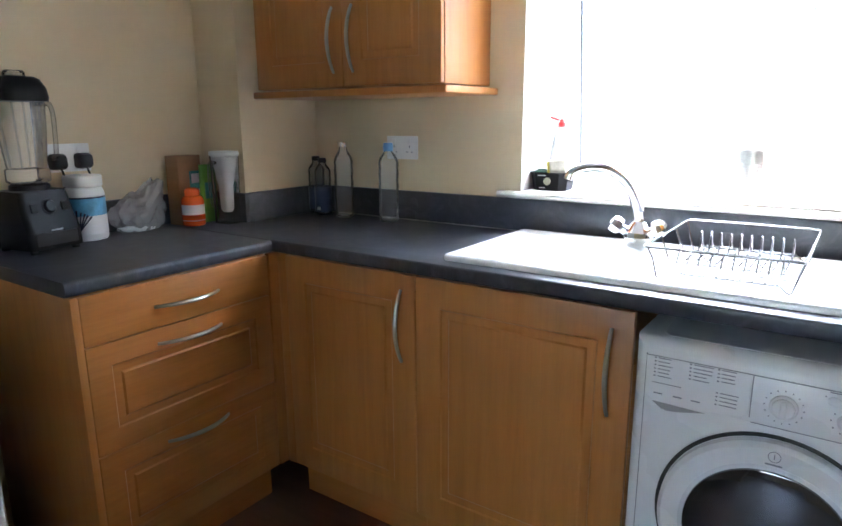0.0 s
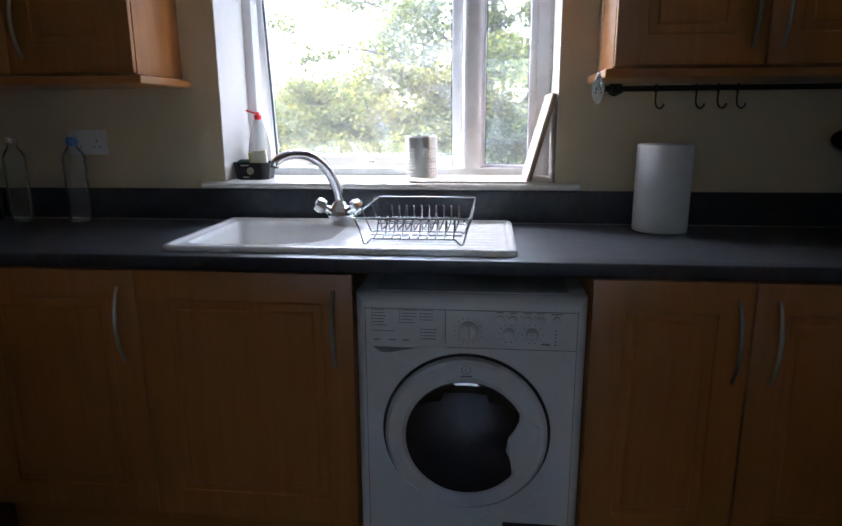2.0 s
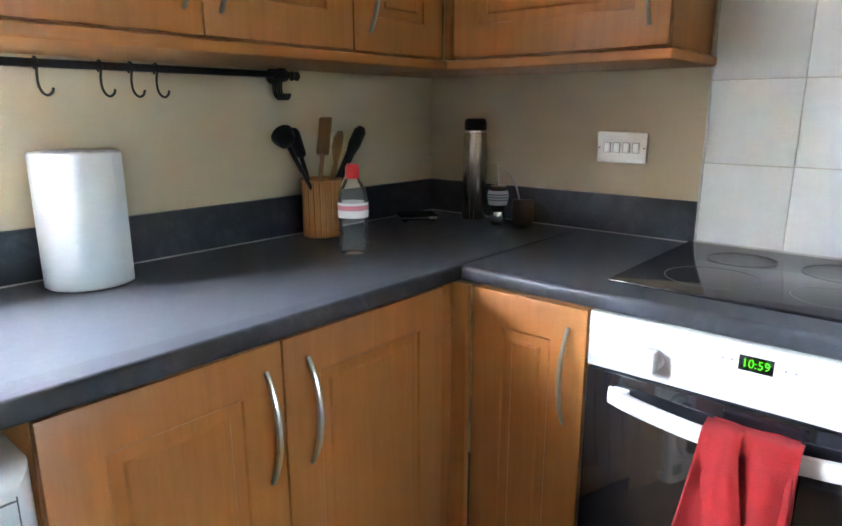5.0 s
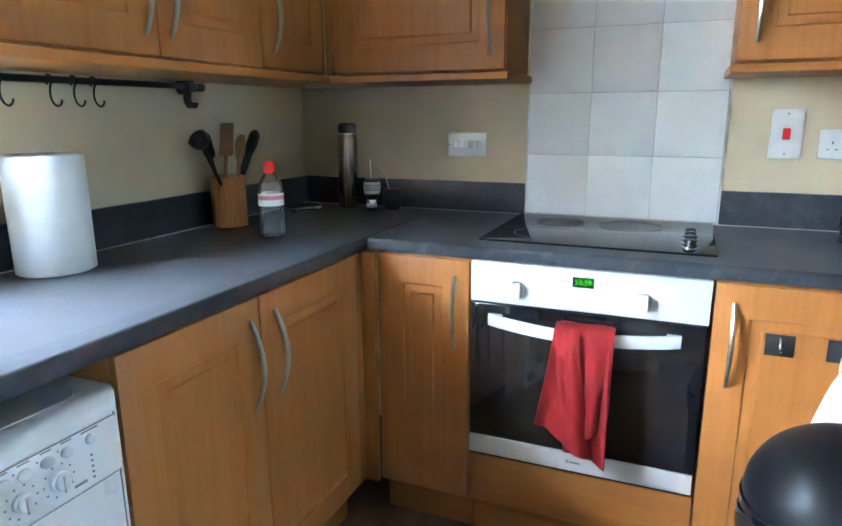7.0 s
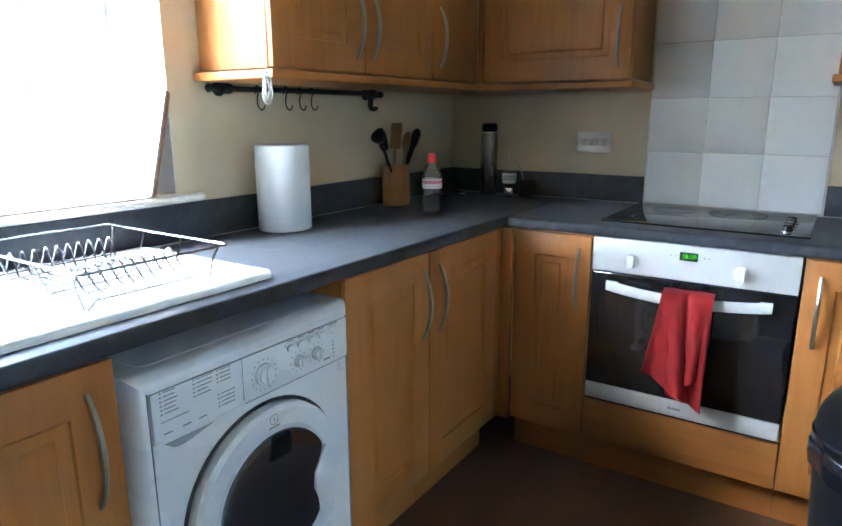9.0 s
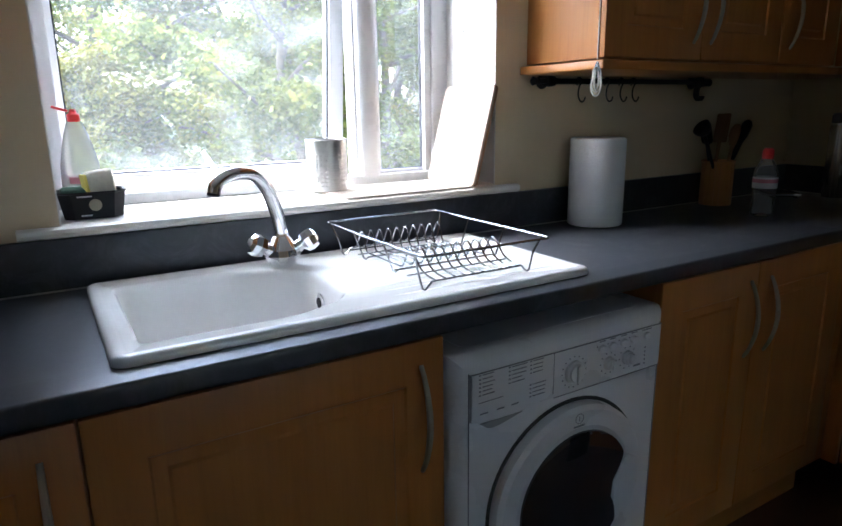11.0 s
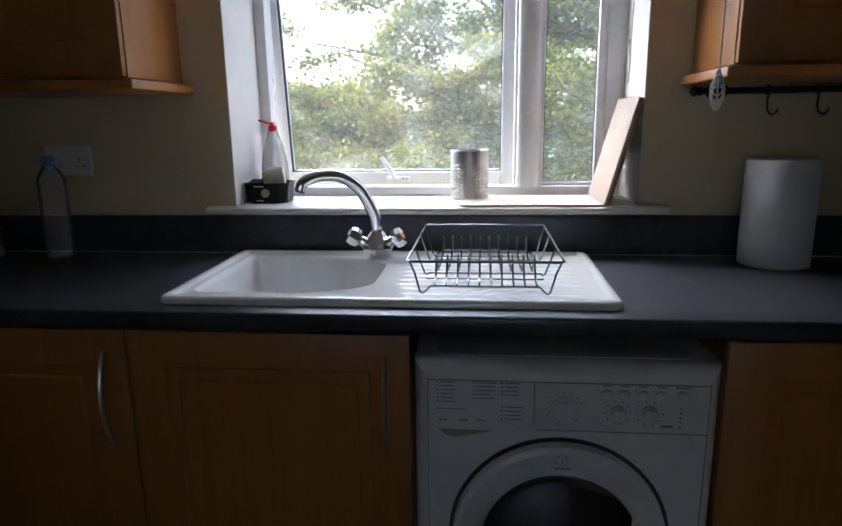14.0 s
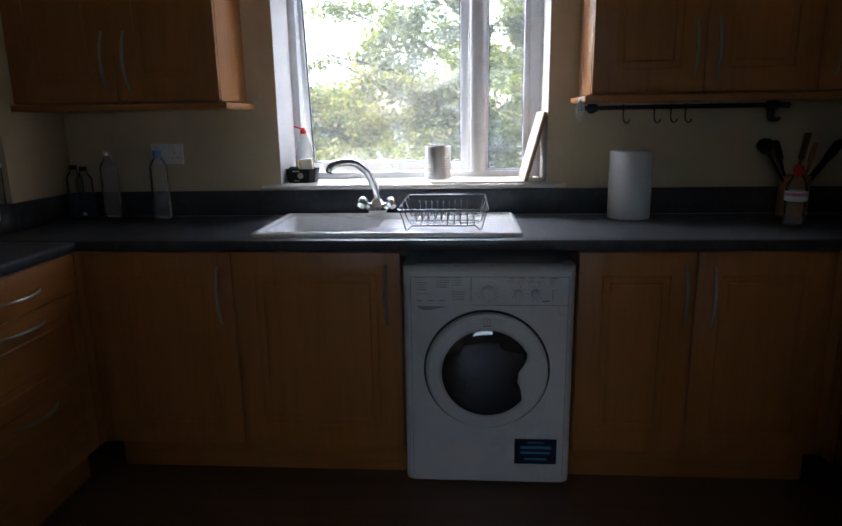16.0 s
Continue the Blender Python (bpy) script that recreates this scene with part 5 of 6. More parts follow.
part("label_print", joined(lathe([(0.0375, ZT + 0.112), (0.0375, ZT + 0.124)], 28, (WBX, WBY), False, False)), LABEL_PINK, water)
part("cap", lathe([(0.0171, ZT + 0.187), (0.0177, ZT + 0.200), (0.0171, ZT + 0.213), (0.0142, ZT + 0.218), (0.0125, ZT + 0.2215)], 24, (WBX, WBY)), RED, water, "red sports cap")

flask = thing("vacuum_flask", "tall brushed steel vacuum flask with a black cap", "flask", (2.058, -0.235, ZT))
part("flask_body", lathe([(0.037, ZT), (0.0385, ZT + 0.004), (0.0385, 1.158), (0.0380, 1.170), (0.0362, 1.186)], 32, (2.058, -0.235)), STEEL_UP, flask)
part("neck_ring", lathe([(0.0372, 1.1865), (0.0378, 1.190), (0.0372, 1.194)], 28, (2.058, -0.235)), CHROME, flask)
part("cap", lathe([(0.0345, 1.1945), (0.0355, 1.200), (0.0355, 1.220), (0.0310, 1.230), (0.023, 1.232)], 28, (2.058, -0.235)), BLACK, flask, "black screw cap")

mate = thing("drinking_gourd", "small metal-rimmed drinking gourd with a straw", "cup", (1.998, -0.368, ZT))
MX, MY = 1.998, -0.368
part("gourd_body", lathe([(0.016, ZT), (0.021, ZT + 0.008), (0.0235, ZT + 0.028), (0.0200, ZT + 0.046), (0.0270, ZT + 0.064), (0.0320, ZT + 0.088), (0.0290, ZT + 0.108), (0.0245, ZT + 0.116)], 24, (MX, MY)), BROWN_GOURD, mate)
part("wrap", lathe([(0.0285, ZT + 0.064), (0.0326, ZT + 0.088), (0.0298, ZT + 0.108)], 24, (MX, MY), False, False), LABEL_WHITE, mate, "pale printed band")
part("wrap_print", joined(*[lathe([(0.0331, ZT + z), (0.0333, ZT + z + 0.004)], 24, (MX, MY), False, False) for z in (0.078, 0.086, 0.094)]), PRINT_GREY, mate)
part("metal_foot", lathe([(0.0225, ZT + 0.012), (0.0245, ZT + 0.028), (0.0215, ZT + 0.043)], 24, (MX, MY), False, False), CHROME, mate)
part("metal_rim", lathe([(0.0250, ZT + 0.114), (0.0262, ZT + 0.120), (0.0240, ZT + 0.122)], 24, (MX, MY)), CHROME, mate)
part("straw", tube(smooth_line([(MX, MY, ZT + 0.10), (MX + 0.004, MY + 0.004, ZT + 0.15), (MX + 0.006, MY + 0.008, ZT + 0.190)], 4), 0.0035, 8), CHROME, mate)
gourd2 = thing("gourd_cup", "small dark brown gourd cup with a thin straw", "cup", (2.060, -0.415, ZT))
part("cup", lathe([(0.024, ZT), (0.032, ZT + 0.010), (0.036, ZT + 0.040), (0.033, ZT + 0.070), (0.029, ZT + 0.080), (0.026, ZT + 0.078)], 24, (2.052, -0.425)), BROWN_GOURD, gourd2)
part("straw", tube(smooth_line([(2.052, -0.425, ZT + 0.03), (2.046, -0.405, ZT + 0.11), (2.036, -0.388, ZT + 0.150), (2.024, -0.372, ZT + 0.168)], 5), 0.0028, 8), NICKEL, gourd2)
scale = thing("kitchen_scale", "flat dark kitchen scale with a small steel corner", "scale", m=Matrix.Translation((1.915, -0.108, ZT)) @ Matrix.Rotation(radians(-38), 4, 'Z'))
part("scale_plate", prism(round_rect(-0.062, 0.062, -0.055, 0.055, 0.012), 0.006, 0.018, 0.002), BLACK_GLOSSY, scale)
part("scale_edge", prism(round_rect(-0.063, 0.063, -0.056, 0.056, 0.013), 0.010, 0.0145), PRINT_GREY, scale)
part("display", box(0.030, 0.056, -0.0575, -0.055, 0.008, 0.0165, 0.001), STEEL, scale, "small bright steel corner")
for dx in (-0.045, 0.045):
    for dy in (-0.038, 0.038):
        part("foot", lathe([(0.008, 0.0), (0.008, 0.0062)], 12, (dx, dy)), BLACK, scale)

# ---- left of the sink ----
def clear_bottle(x, y, h, r, cap_mat, label, cap_h=0.018, body=CLEAR, band=None):
    b = thing("plastic_bottle", label, "bottle", (x, y, ZT), group="empty bottles in the corner")
    prof = [(r * 0.8, 0), (r, 0.006)]
    steps = 9
    for i in range(steps):
        z = 0.02 + (h * 0.69 - 0.02) * i / (steps - 1)
        prof.append((r * (1.0 if i % 2 else 0.93), z))
    prof += [(r, h * 0.735), (r * 0.93, h * 0.785), (r * 0.70, h * 0.845), (r * 0.46, h * 0.885), (r * 0.42, h - cap_h)]
    part("bottle_body", lathe([(a, ZT + z) for a, z in prof], 24, (x, y), True, False), body, b)
    part("cap", lathe([(r * 0.47, ZT + h - cap_h), (r * 0.49, ZT + h - cap_h * 0.4), (r * 0.42, ZT + h)], 18, (x, y)), cap_mat, b)
    if band:
        part("label", lathe([(r * 1.02, ZT + h * band[0]), (r * 1.02, ZT + h * band[1])], 24, (x, y), False, False), band[2], b)
    return b


clear_bottle(-1.470, -0.062, 0.232, 0.034, BLACK, "small dark-labelled bottle against the upstand", body=DARK_BOTTLE, band=(0.08, 0.46, NAVY))
clear_bottle(-1.410, -0.088, 0.228, 0.034, BLACK, "small bottle with a navy sleeve, by its twin", body=DARK_BOTTLE, band=(0.06, 0.50, NAVY))
clear_bottle(-1.290, -0.095, 0.292, 0.038, CHROME, "tall clear embossed bottle with a silver cap")
clear_bottle(-1.076, -0.085, 0.292, 0.039, BLUE_CAP, "clear ribbed water bottle with a pale blue cap", 0.030)
part_label = part("label_bit", box(-1.413, -1.395, -0.1235, -0.1225, ZT + 0.022, ZT + 0.034), LABEL_WHITE, bpy.data.objects["plastic_bottle.001"])

blend = thing("jug_blender", "black-based jug blender with a clear jar", "blender", m=Matrix.Translation((-1.648, -1.074, ZT)) @ Matrix.Rotation(radians(98), 4, 'Z') @ Matrix.Diagonal((0.80, 0.78, 0.965, 1.0)))
body_rings = [[(x * k, y * k2 + off, z) for x, y in round_rect(-0.105, 0.105, -0.115, 0.115, 0.025)] for k, k2, off, z in ((1.0, 1.0, 0, 0.012), (1.0, 1.0, 0, 0.030), (0.98, 0.97, 0, 0.075), (0.95, 0.86, 0.010, 0.110), (0.90, 0.78, 0.018, 0.165), (0.86, 0.74, 0.020, 0.185))]
part("motor_base", loft(body_rings), BLACK, blend, "black plastic motor base", angle=30)
part("front_recess", box(-0.080, 0.080, -0.1165, -0.110, 0.022, 0.062, 0.004), GREY_RUBBER, blend)
part("speed_dial", moved(lathe([(0.021, 0), (0.021, 0.010), (0.017, 0.016)], 24), Matrix.Translation((0.0, -0.083, 0.137)) @ Matrix.Rotation(radians(72), 4, 'X')), BLACK, blend)
part("dial_ring", moved(lathe([(0.026, 0), (0.026, 0.003), (0.022, 0.004)], 24), Matrix.Translation((0.0, -0.082, 0.137)) @ Matrix.Rotation(radians(72), 4, 'X')), GREY_RUBBER, blend)
for sx in (-0.058, 0.058):
    part("switch", moved(box(-0.012, 0.012, -0.008, 0.004, -0.014, 0.014, 0.003), Matrix.Translation((sx, -0.083, 0.135)) @ Matrix.Rotation(radians(-18), 4, 'X')), BLACK, blend)
part("maker_mark", box(-0.022, 0.022, -0.1172, -0.1155, 0.066, 0.071), ENAMEL_GREY, blend)
part("jar_seat", lathe([(0.070, 0.186), (0.068, 0.200), (0.058, 0.206)], 28, (0, 0.018)), BLACK, blend)
part("jar_collar", loft([[(x * k, y * k + 0.018, z) for x, y in round_rect(-0.060, 0.060, -0.060, 0.060, 0.022)] for k, z in ((0.9, 0.206), (1.0, 0.212), (1.0, 0.246), (0.95, 0.250))]), CLEAR_JAR, blend)
part("jar", loft([[(x * k, y * k + 0.018, z) for x, y in round_rect(-0.070, 0.070, -0.070, 0.070, 0.030)] for k, z in ((0.78, 0.250), (0.86, 0.30), (0.95, 0.37), (1.02, 0.455))], True, False), CLEAR_JAR, blend, "clear plastic jar")
part("jar_rib", joined(*[tube([(0.052 * math.cos(a), 0.018 + 0.052 * math.sin(a), 0.255), (0.070 * math.cos(a), 0.018 + 0.070 * math.sin(a), 0.450)], 0.005, 6) for a in (0.8, 2.4, 3.9, 5.5)]), CLEAR, blend)
part("jar_handle", tube(smooth_line([(0.060, 0.018, 0.445), (0.120, 0.018, 0.440), (0.126, 0.018, 0.36), (0.118, 0.018, 0.285), (0.105, 0.018, 0.275)], 6), 0.0085, 10), CLEAR_JAR, blend)
part("lid", loft([[(x * k, y * k + 0.018, z) for x, y in round_rect(-0.080, 0.080, -0.080, 0.080, 0.030)] for k, z in ((1.0, 0.450), (1.04, 0.462), (0.98, 0.490), (0.80, 0.515), (0.62, 0.522))]), BLACK, blend, "black rubber lid")
part("lid_cap", lathe([(0.036, 0.522), (0.036, 0.534), (0.030, 0.540)], 24, (0, 0.018)), CLEAR_JAR, blend)
for sx in (-0.08, 0.08):
    for sy in (-0.09, 0.09):
        part("foot", lathe([(0.014, 0.0), (0.014, 0.0125)], 12, (sx, sy)), GREY_RUBBER, blend)

tub = thing("powder_tub", "white plastic tub with a blue tree-print label", "tub", (-1.690, -0.893, ZT))
TBX, TBY = -1.690, -0.905
part("tub_body", lathe([(0.05515, ZT), (0.05995, ZT + 0.0065), (0.05995, ZT + 0.1534), (0.05396, ZT + 0.1685), (0.04556, ZT + 0.1728)], 32, (TBX, TBY)), WHITE_PLASTIC, tub)
part("lid", lathe([(0.05635, ZT + 0.1733), (0.05755, ZT + 0.1771), (0.05755, ZT + 0.2052), (0.05396, ZT + 0.2084)], 32, (TBX, TBY)), WHITE_PLASTIC, tub)
part("label", lathe([(0.06071, ZT + 0.0216), (0.06071, ZT + 0.1469)], 32, (TBX, TBY), False, False), LABEL_WHITE, tub)
part("label_sky", lathe([(0.06104, ZT + 0.081), (0.06104, ZT + 0.1361)], 32, (TBX, TBY), False, False), BLUE_PRINT, tub, "blue label band")
part("label_line", lathe([(0.06137, ZT + 0.1361), (0.06137, ZT + 0.1415)], 32, (TBX, TBY), False, False), NAVY, tub)
rng = random.Random(21)
twigs = []
for k in range(9):
    a0 = radians(-52) + rng.uniform(-0.05, 0.05)
    sp = (k - 4) * 0.17
    line = [(TBX + 0.0618 * math.cos(a0 + sp * t), TBY + 0.0618 * math.sin(a0 + sp * t), ZT + 0.030 + (0.070 - abs(sp) * 0.03) * t) for t in (0, 0.35, 0.7, 1.0)]
    twigs.append(tube(line, [0.0030, 0.0024, 0.0020, 0.0032], 5))
part("tree_print", joined(*twigs), NAVY, tub)

bag = bmesh.new()
bmesh.ops.create_icosphere(bag, subdivisions=5, radius=1.0)
for v in bag.verts:
    p = v.co.copy()
    f = noise.noise(p * 2.0) * 0.24 + abs(noise.noise(p * 3.5)) * 0.16 + abs(noise.noise(p * 8.0)) * 0.05 - 0.06
    p *= 1 + f
    p.z = max(-0.75, p.z)
    lift = 1.0 + 0.9 * max(0.0, p.y)
    v.co = Vector((p.x * 0.055, p.y * 0.095, (p.z + 0.75) * 0.076 * lift))
solid("plastic_bag", moved(bag, Matrix.Translation((-1.690, -0.722, ZT))), CLEAR_BAG, "crumpled clear plastic bag of dry food", "bag", angle=25)
food = bmesh.new()
bmesh.ops.create_icosphere(food, subdivisions=4, radius=1.0)
for v in food.verts:
    p = v.co * (1 + 0.12 * noise.noise(v.co * 3))
    v.co = Vector((p.x * 0.040, p.y * 0.074, (max(-0.6, p.z) + 0.6) * 0.022))
solid("dry_food", moved(food, Matrix.Translation((-1.690, -0.730, ZT + 0.003))), LABEL_WHITE, "pale dry food inside the clear bag", "food")
carton = thing("card_box", "brown card box against the wall", "box", (-1.695, -0.500, ZT))
cm = Matrix.Translation((-1.698, -0.502, ZT)) @ Matrix.Rotation(radians(8), 4, 'Z')
part("box_body", moved(box(-0.032, 0.032, -0.080, 0.028, 0.0, 0.252, 0.002), cm), CARD, carton)
part("printed_label", moved(box(0.032, 0.0328, -0.030, 0.028, 0.085, 0.195), cm), TEAL, carton, "teal and white printed label")
part("label_bars", moved(joined(box(0.0328, 0.0334, -0.022, 0.020, 0.150, 0.185), box(0.0328, 0.0334, -0.020, 0.020, 0.115, 0.128)), cm), LABEL_WHITE, carton)
packet = thing("green_packet", "bright green packet beside the card box", "packet", (-1.672, -0.425, ZT))
part("packet_body", loft([[(-1.660 + x * k, -0.452 + y * k2, ZT + z) for x, y in round_rect(-0.016, 0.016, -0.032, 0.032, 0.012)] for k, k2, z in ((1.0, 1.0, 0.0), (1.15, 1.0, 0.02), (1.1, 1.0, 0.13), (0.3, 1.05, 0.205), (0.25, 1.05, 0.216))]), GREEN_PACK, packet)
part("packet_label", box(-1.6425, -1.6405, -0.478, -0.430, ZT + 0.090, ZT + 0.150), TEAL, packet)
pills = thing("supplement_bottle", "orange plastic bottle with an orange cap", "bottle", (-1.615, -0.500, ZT))
PX, PY = -1.630, -0.545
part("bottle_body", lathe([(0.0348, ZT), (0.03944, ZT + 0.005), (0.03944, ZT + 0.092), (0.03364, ZT + 0.104), (0.02436, ZT + 0.110)], 28, (PX, PY)), ORANGE, pills)
part("cap", lathe([(0.02668, ZT + 0.1105), (0.02726, ZT + 0.128), (0.0232, ZT + 0.134), (0.01392, ZT + 0.138)], 24, (PX, PY)), ORANGE, pills)
part("label", lathe([(0.04002, ZT + 0.020), (0.04002, ZT + 0.078)], 28, (PX, PY), False, False), LABEL_WHITE, pills, "white paper label")
part("label_band", lathe([(0.04037, ZT + 0.022), (0.04037, ZT + 0.042)], 28, (PX, PY), False, False), ORANGE, pills)
jug = thing("filter_jug", "clear plastic water filter jug with a white lid", "jug", (-1.578, -0.432, ZT))
JM = Matrix.Translation((-1.578, -0.432, ZT))
jug_plan = round_rect(-0.052, 0.052, -0.041, 0.041, 0.030)
part("jug_body", moved(loft([[(x * k, y * k, z) for x, y in jug_plan] for k, z in ((0.86, 0.002), (0.92, 0.010), (1.0, 0.248))], True, False), JM), CLEAR_JAR, jug, "clear plastic jug")
part("lid", moved(prism([(x * 1.04, y * 1.04) for x, y in jug_plan], 0.2485, 0.266, 0.005), JM), WHITE_PLASTIC, jug)
part("funnel", moved(loft([[(x * k, y * k, z) for x, y in jug_plan] for k, z in ((0.30, 0.040), (0.46, 0.052), (0.50, 0.14), (0.66, 0.175), (0.88, 0.246))]), JM), WHITE_PLASTIC, jug)
part("handle", moved(tube(smooth_line([(0.0, -0.040, 0.225), (0.0, -0.066, 0.222), (0.0, -0.070, 0.15), (0.0, -0.064, 0.075), (0.0, -0.038, 0.065)], 6), 0.006, 8), JM), CLEAR_JAR, jug)
part("foot_plate", moved(prism([(x * 0.95, y * 0.95) for x, y in jug_plan], 0.0, 0.0018), JM), CLEAR_JAR, jug)

# ---- beside the cooker ----
kettle = thing("electric_kettle", "glossy black electric kettle on the worktop", "kettle", (1.93, -1.965, ZT))
KX, KY = 1.932, -1.938
part("kettle_base", lathe([(0.085, ZT), (0.086, ZT + 0.012), (0.080, ZT + 0.020)], 32, (KX, KY)), BLACK, kettle)
part("kettle_body", lathe([(0.080, ZT + 0.0205), (0.084, ZT + 0.04), (0.082, ZT + 0.12), (0.075, ZT + 0.20), (0.066, ZT + 0.245)], 36, (KX, KY)), BLACK_GLOSSY, kettle)
part("kettle_lid", lathe([(0.065, ZT + 0.2455), (0.063, ZT + 0.256), (0.034, ZT + 0.268), (0.012, ZT + 0.272)], 32, (KX, KY)), BLACK, kettle)
part("kettle_handle", tube(smooth_line([(KX, KY - 0.055, ZT + 0.235), (KX, KY - 0.115, ZT + 0.235), (KX, KY - 0.125, ZT + 0.16), (KX, KY - 0.112, ZT + 0.07), (KX, KY - 0.078, ZT + 0.06)], 6), 0.013, 10), BLACK, kettle)
part("spout", loft([[(KX + w, KY + d, ZT + z) for w, d, z in ((-0.022, 0.050, 0.18), (0.022, 0.050, 0.18), (0.026, 0.050, 0.232), (-0.026, 0.050, 0.232))], [(KX + w, KY + d, ZT + z) for w, d, z in ((-0.006, 0.078, 0.222), (0.006, 0.078, 0.222), (0.008, 0.082, 0.236), (-0.008, 0.082, 0.236))]]), BLACK_GLOSSY, kettle)
part("water_gauge", box(KX - 0.0795, KX - 0.070, KY - 0.008, KY + 0.008, ZT + 0.06, ZT + 0.19, 0.003), ENAMEL_GREY, kettle)

pad_mat = plain("dark_steel_pad", (0.10, 0.10, 0.10), 0.3, 0.9, vary=0.2)
for k, (yc, zc) in enumerate(((-1.685, 0.729), (-1.812, 0.730))):
    hk = thing("stick_on_hook", "square dark metal hook stuck on the cabinet door", "hook", m=placed(1.506, yc, 'east') @ Matrix.Translation((0, -0.0003, zc)), group="hooks on the cabinet door")
    part("pad", box(-0.031, 0.031, -0.0025, 0.0, -0.027, 0.027, 0.001), pad_mat, hk)
    part("hook", tube(smooth_line([(0, -0.002, 0.018), (0, -0.010, 0.006), (0, -0.014, -0.006), (0, -0.022, -0.010), (0, -0.027, -0.002), (0, -0.027, 0.006)], 4), 0.0028, 8), CHROME, hk)

# a white cloth hung by its loop from one hook
cloth = thing("hanging_cloth", "white cotton cloth hanging by a loop from a hook", "cloth", m=placed(1.4855, -1.812, 'east') @ Matrix.Translation((0, 0, 0.724)))
part("cloth_loop", tube(smooth_line([(-0.004, -0.003, 0.0), (-0.006, -0.004, -0.02), (-0.004, -0.004, -0.04), (0.004, -0.004, -0.04), (0.006, -0.004, -0.02), (0.004, -0.003, 0.0)], 4), 0.0026, 6), WHITE_CLOTH, cloth)
rings = []
for j in range(15):
    v = j / 14
    hw = 0.010 + 0.085 * v ** 0.75
    ring = []
    for i in range(48):
        a = 2 * math.pi * i / 48
        fold = 1 + 0.20 * math.sin(5 * a + 1.2 * v) * v + 0.10 * math.sin(9 * a + 3 * v) * v
        ring.append((hw * math.cos(a) * fold + 0.012 * v, min(0.012, 0.5 * hw * math.sin(a) * fold * (0.45 + 0.2 * v) - 0.016), -0.036 - 0.33 * v - 0.02 * math.cos(2 * a) * v))
    rings.append(ring)
part("cloth_body", loft(rings), WHITE_CLOTH, cloth, angle=80)

# red towel folded over the oven handle
towel = thing("red_towel", "red cotton tea towel hanging over the oven handle", "towel", m=placed(1.503, -0.9225, 'east') @ Matrix.Translation((0.33, -0.048, 0.716)))


def hanging_sheet(x0, x1, spread0, spread1, drop0, drop1, out, phase, skew):
    bm = bmesh.new()
    nu, nv = 40, 36
    grid = []
    for j in range(nv + 1):
        v = j / nv
        row = []
        for i in range(nu + 1):
            u = i / nu
            drop = drop0 + (drop1 - drop0) * u
            x = x0 + (x1 - x0) * u + (spread0 * (1 - u) + spread1 * u) * v ** 1.2 + skew * v
            wave = 0.017 * math.sin(2 * math.pi * 1.1 * u + phase + 0.8 * v) * v ** 0.6 + 0.004 * math.sin(2 * math.pi * 2.1 * u + 2 * phase - v) * v + 0.006 * noise.noise(Vector((u * 4, v * 5, phase)))
            over = min(1.0, v / 0.05)
            y = -out * math.sin(over * math.pi / 2) - wave * 1.0 - 0.006 * v
            z = 0.022 * math.cos(over * math.pi / 2) - drop * max(0.0, v - 0.04)
            row.append(bm.verts.new((x, y, z)))
        grid.append(row)
    for j in range(nv):
        for i in range(nu):
            bm.faces.new((grid[j][i], grid[j][i + 1], grid[j + 1][i + 1], grid[j + 1][i]))
    return bm


for k, args in enumerate(((-0.078, 0.062, 0.040, 0.004, 0.325, 0.362, 0.021, 0.6, 0.0), (-0.080, -0.018, -0.040, 0.048, 0.262, 0.345, 0.036, 2.1, 0.0), (-0.020, 0.068, 0.006, -0.004, 0.310, 0.235, 0.030, 3.7, 0.0))):
    layer = part("towel_fold", hanging_sheet(*args), RED_CLOTH, towel, angle=80)
    mod = layer.modifiers.new("cloth", 'SOLIDIFY')
    mod.thickness = 0.004
backfall = part("towel_back", moved(hanging_sheet(-0.060, 0.072, 0.0, 0.0, 0.16, 0.17, 0.012, 1.4, 0.0), Matrix.Translation((0, 0.008, 0)) @ Matrix.Rotation(math.pi, 4, 'Z')), RED_CLOTH, towel, angle=80)
mod = backfall.modifiers.new("cloth", 'SOLIDIFY')
mod.thickness = 0.003

rubbish = thing("dome_bin", "glossy black bin with a domed lid on the floor", "bin", (1.235, -1.800, 0.0))
NX, NY, NR = 1.235, -1.792, 0.185
part("bin_body", lathe([(0.140, 0.0), (0.150, 0.010), (0.172, 0.40), (0.176, 0.47)], 48, (NX, NY)), BLACK, rubbish)
part("liner_edge", loft([[(NX + (0.180 + 0.004 * math.sin(9 * a) + d) * math.cos(a), NY + (0.180 + 0.004 * math.sin(9 * a) + d) * math.sin(a), z + 0.006 * math.sin(7 * a)) for a in [2 * math.pi * i / 72 for i in range(72)]] for d, z in ((0.0, 0.40), (0.005, 0.43), (0.004, 0.462), (0.0, 0.470))], False, False), BLACK_GLOSSY, rubbish, "black bin liner folded over the rim")
part("collar", lathe([(0.180, 0.4705), (NR, 0.475), (NR, 0.492), (0.181, 0.497)], 48, (NX, NY)), BLACK_GLOSSY, rubbish)
DOME = plain("satin_black_plastic", (0.005, 0.005, 0.006), 0.42, vary=0.05, spec=0.22)
